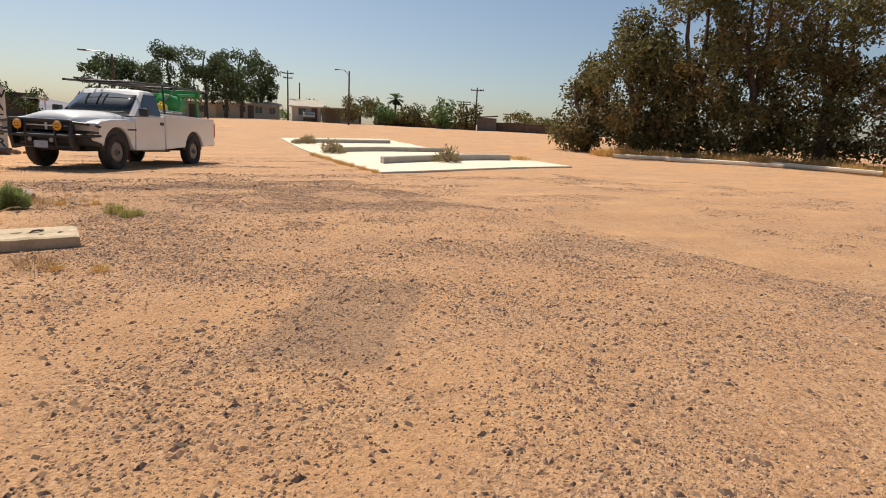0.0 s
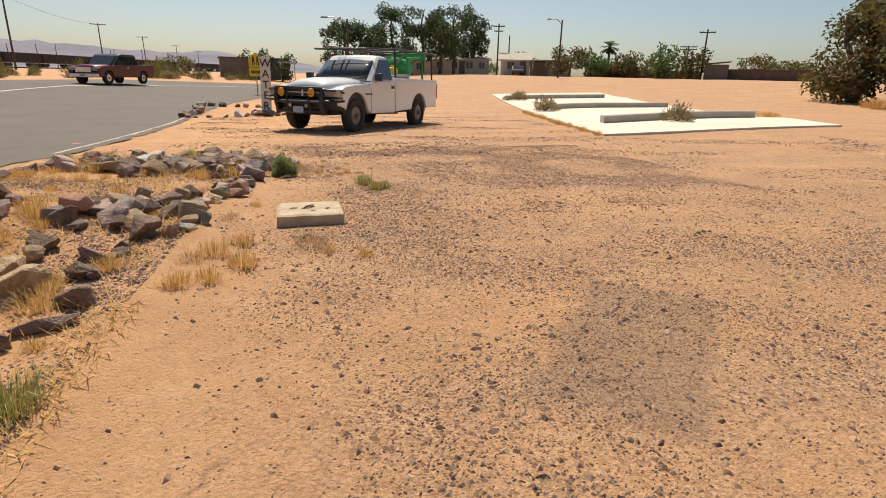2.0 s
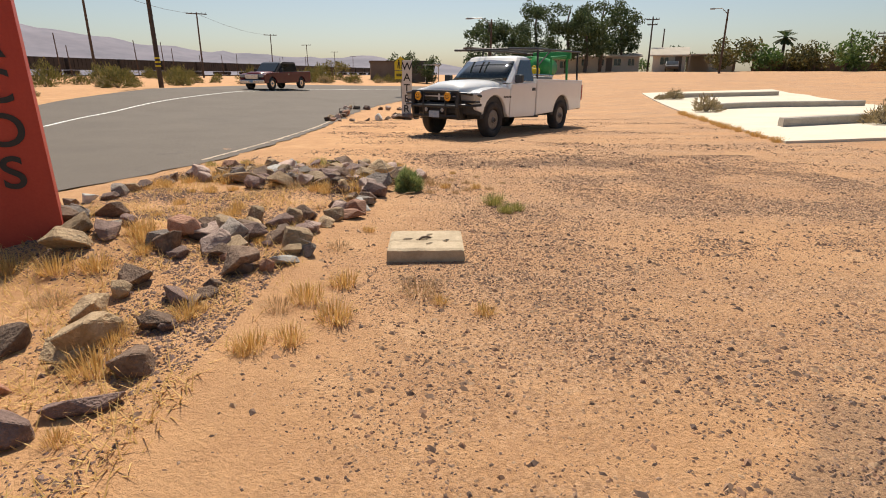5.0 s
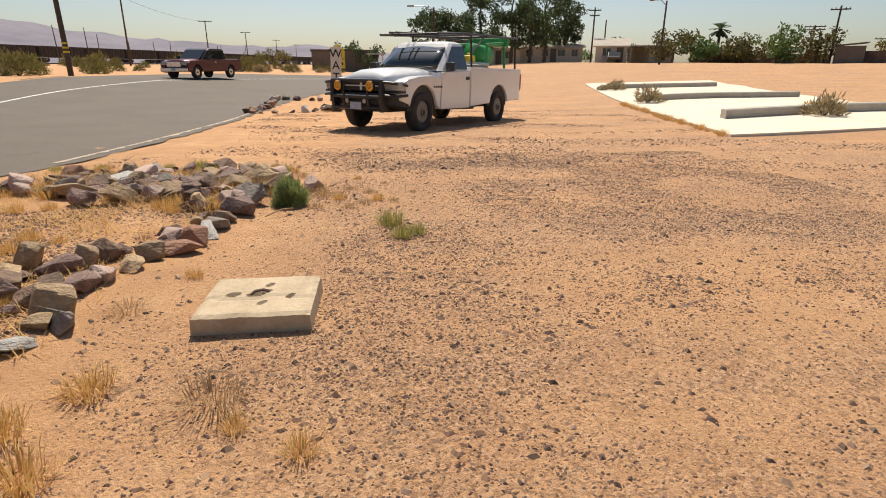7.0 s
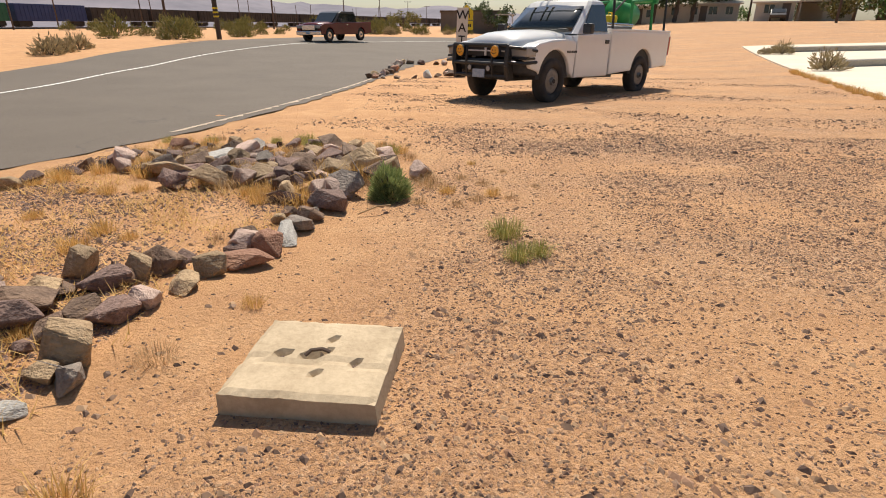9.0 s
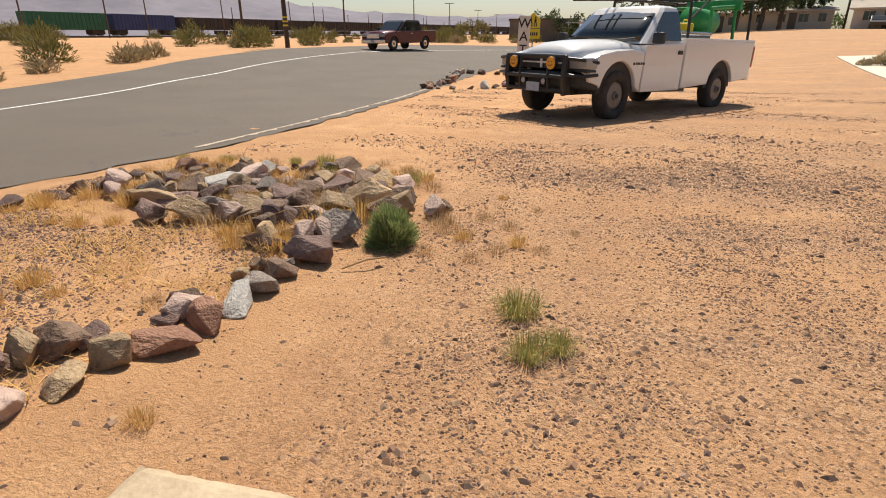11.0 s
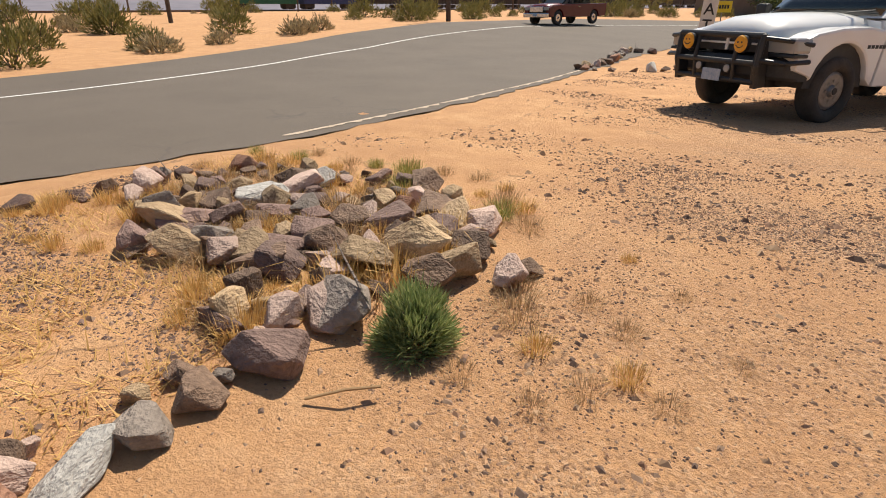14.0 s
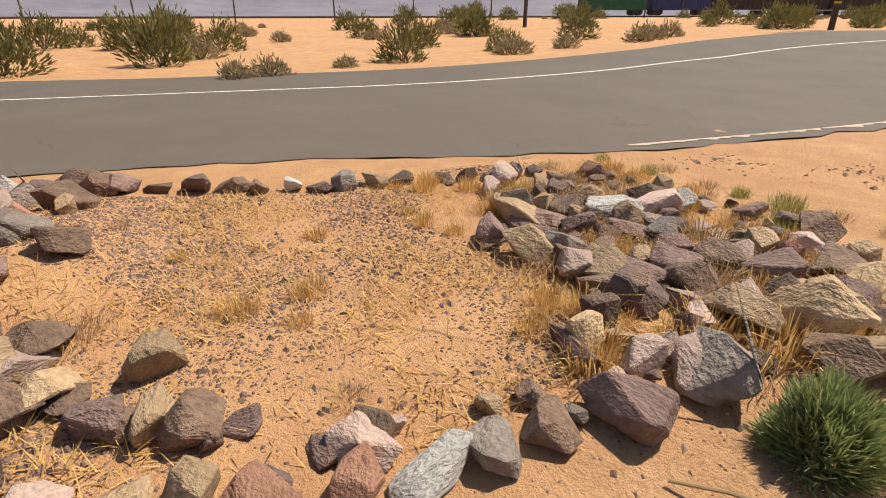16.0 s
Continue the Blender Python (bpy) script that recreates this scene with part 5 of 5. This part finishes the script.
# ---- houses ----
def house(x, y, rz, w, d, h, rise, label, windows, door=None, carport=0.0):
    t = thing("house", label, "house", m=pose(x, y, height(x, y) - 0.1, 0, 0, rz))
    part("wall", box((-w / 2, -d / 2, 0), (w / 2, d / 2, h)), M_WALL, t)
    o = 0.45
    roof = bmesh.new()
    vs = [roof.verts.new(p) for p in ((-w / 2 - o, -d / 2 - o, h + 0.004), (w / 2 + o, -d / 2 - o, h + 0.004), (w / 2 + o, d / 2 + o, h + 0.004), (-w / 2 - o, d / 2 + o, h + 0.004), (-w / 2 - o, 0, h + rise), (w / 2 + o, 0, h + rise))]
    for f in ((0, 1, 5, 4), (2, 3, 4, 5), (0, 4, 3), (1, 2, 5), (3, 2, 1, 0)):
        roof.faces.new([vs[k] for k in f])
    bmesh.ops.recalc_face_normals(roof, faces=roof.faces)
    part("roof", roof, M_ROOF, t)
    part("fascia", box((-w / 2 - o, -d / 2 - o - 0.03, h - 0.16), (w / 2 + o, -d / 2 - o, h + 0.02)), M_WALL, t)
    for wx, ww in windows:
        wd = part("window", box((wx - ww / 2, -d / 2 - 0.03, 0.95), (wx + ww / 2, -d / 2 + 0.05, 2.05)), M_WALL, t)
        part("pane", box((wx - ww / 2 + 0.08, -d / 2 - 0.04, 1.03), (wx - 0.03, -d / 2 - 0.034, 1.97)), M_GLASS, wd)
        part("pane", box((wx + 0.03, -d / 2 - 0.04, 1.03), (wx + ww / 2 - 0.08, -d / 2 - 0.034, 1.97)), M_GLASS, wd)
    if door is not None:
        part("door", box((door - 0.45, -d / 2 - 0.05, 0.1), (door + 0.45, -d / 2 - 0.002, 2.1), 0.01), M_BUILDING, t)
    if carport:
        c0 = w / 2 + 0.3
        part("carport_roof", box((c0, -d / 2 - 0.5, h - 0.1), (c0 + carport, d / 2, h + 0.05)), M_ROOF, t)
        for px_ in (c0 + 0.2, c0 + carport - 0.2):
            part("post", box((px_ - 0.06, -d / 2 - 0.4, 0), (px_ + 0.06, -d / 2 - 0.28, h - 0.1)), M_WALL, t)
        part("back_wall", box((c0, d / 2 - 0.2, 0), (c0 + carport, d / 2, h - 0.1)), M_WALL, t)
    return t


hx, hy = polar(9.0, 92)
house(hx, hy, -9, 6.5, 6, 2.5, 1.0, "white single-storey house with a low pitched roof", ((-1.8, 1.2), (1.5, 1.2)), 0.0)
hx, hy = polar(14.0, 94)
house(hx, hy, -14, 9.5, 6, 2.4, 0.5, "long white single-storey house with a flat roof", ((-3.2, 1.1), (-0.8, 1.0), (1.6, 1.2), (3.6, 1.0)), 0.4)
hx, hy = polar(19.6, 88)
house(hx, hy, -20, 4.2, 6, 2.3, 1.1, "white gabled house with an open carport", ((-0.6, 1.2),), 1.2, 5.5)
hx, hy = polar(22.6, 87)
for nm, a0, a1, dd, hh, mt, lab in (("garden_wall", 23.0, 25.0, 86, 1.9, M_WALL, "white plastered garden wall"), ("wooden_fence", 26.5, 37.0, 88, 1.3, M_FENCE, "dark weathered wooden fence beyond the lot"), ("wooden_fence", 38.6, 47.5, 84, 1.5, M_FENCE, "dark brown fence beyond the dirt")):
    a, b = Vector((*polar(a0, dd), 0)), Vector((*polar(a1, dd), 0))
    L = (b - a).length
    fn = thing(nm, lab, "fence" if "fence" in nm else "wall", m=pose(a.x, a.y, height(a.x, a.y) - 0.2, 0, 0, math.degrees(math.atan2(b.y - a.y, b.x - a.x))))
    nseg = max(2, int(L / 2.4))
    for k in range(nseg):
        part("panel", box((k * L / nseg + 0.03, -0.06, 0), ((k + 1) * L / nseg - 0.03, 0.06, hh + 0.12 * r3.random())), mt, fn)
        part("post", box((k * L / nseg - 0.07, -0.1, 0), (k * L / nseg + 0.03, 0.1, hh + 0.2)), mt, fn)
x, y = polar(38.2, 84)
sh = thing("wooden_shed", "small dark reddish shed at the end of the fence", "shed", m=pose(x, y, height(x, y) - 0.1, 0, 0, -35))
part("wall", box((-1.4, -1.2, 0), (1.4, 1.2, 2.0)), M_BUILDING, sh)
part("roof", prism([(-1.6, 1.98), (1.6, 2.3), (1.6, 2.42), (-1.6, 2.1)], -1.4, 1.4), M_FENCE, sh)
x, y = polar(-6.2, 105)
bd = thing("roadside_building", "low brown flat-roofed building beside the far road", "building", m=pose(x, y, height(x, y) - 0.1, 0, 0, 10))
part("wall", box((-5.5, -4, 0), (5.5, 4, 3.4)), M_BUILDING, bd)
part("roof", box((-5.7, -4.2, 3.4), (5.7, 4.2, 3.6)), M_FENCE, bd)
part("awning", box((3.6, -6.5, 2.8), (6.5, -4.0, 3.0)), M_SIGNWHITE, bd)
for k in (3.9, 6.2):
    part("awning_post", box((k - 0.07, -6.4, 0), (k + 0.07, -6.26, 2.8)), M_SIGNWHITE, bd)


# ---- other vehicles ----
def crew_pickup():
    t = thing("pickup_truck", "dark maroon four-door pickup truck on the road", "truck")
    for s in (1, -1):
        side = [(0.85, 0.45)] + arch(0, 0.40, 0.47, 5, 175) + arch(-3.55, 0.40, 0.47, 5, 175) + [(-4.75, 0.50), (-4.8, 1.22), (-0.7, 1.15), (0.6, 1.08), (0.9, 0.95)]
        part("body_side", prism(side, s * 0.70, s * 1.0, 0.03), M_CAR, t)
        win = [(-0.95, 1.20), (-1.45, 1.72), (-3.0, 1.72), (-3.2, 1.22)]
        part("side_window", prism(win, s * 0.80, s * 0.86, 0.0), M_GLASS, t)
        part("headlight", box((0.78, min(s * 0.55, s * 0.93), 0.82), (0.93, max(s * 0.55, s * 0.93), 1.0), 0.02), M_LENS, t)
        part("side_mirror", box((-1.05, min(s * 1.0, s * 1.2), 1.18), (-0.9, max(s * 1.0, s * 1.2), 1.4), 0.02), M_BLACK, t)
        part("handle", box((-2.0, s * 1.0 - 0.01, 1.0), (-1.82, s * 1.0 + 0.015, 1.05), 0.004), M_CHROME, t)
        for x in (0, -3.55):
            wheel(t, x, s * 0.86, s, 0.4, 0.26, M_CHROME)
    part("hood", loft([body_section(x, h, 0.85, z, 0.02, 0.04) for x, h, z in ((0.88, 0.66, 1.0), (0.6, 0.72, 1.12), (-0.3, 0.76, 1.17), (-0.75, 0.78, 1.18))]), M_CAR, t, smooth_shade=True)
    part("cab", prism([(-0.62, 1.12), (-1.32, 1.76), (-1.6, 1.86), (-2.9, 1.86), (-3.1, 1.78), (-3.3, 1.12)], -0.82, 0.82, 0.04), M_DARKCAR, t)
    part("windshield", prism([(-0.66, 1.2), (-0.60, 1.2), (-1.26, 1.76), (-1.32, 1.76)], -0.72, 0.72), M_GLASS, t)
    part("chassis", box((-4.7, -0.75, 0.42), (0.75, 0.75, 0.9), 0.04), M_DARKCAR, t)
    part("tailgate", box((-4.8, -0.72, 0.6), (-4.7, 0.72, 1.2), 0.02), M_CAR, t)
    part("grille", box((0.86, -0.52, 0.72), (0.95, 0.52, 1.02), 0.02), M_CHROME, t, "chrome cross grille")
    part("bumper", box((0.82, -0.96, 0.42), (1.02, 0.96, 0.66), 0.04), M_CHROME, t, "chrome front bumper")
    part("license_plate", box((1.022, -0.15, 0.48), (1.03, 0.15, 0.62)), M_PLATE, t)
    return t


car = crew_pickup()
cx, cy = -13.9, 39.0
car.matrix_basis = pose(cx, cy, height(cx, cy) + 0.02, 0, 0, -107)
x, y = polar(19.9, 84)
sedan = thing("parked_car", "dark parked sedan under the carport", "car", m=pose(x, y, height(x, y), 0, 0, -110))
part("body", prism([(2.1, 0.35), (2.15, 0.7), (1.2, 0.9), (0.6, 1.35), (-0.8, 1.38), (-1.5, 0.95), (-2.1, 0.9), (-2.15, 0.4)], -0.82, 0.82, 0.05), M_DARKCAR, sedan)
part("windshield", prism([(1.1, 0.93), (0.62, 1.3), (0.66, 1.33), (1.18, 0.95)], -0.7, 0.7), M_GLASS, sedan)
for wx in (1.35, -1.35):
    for s in (1, -1):
        wheel(sedan, wx, s * 0.75, s, 0.32, 0.2)
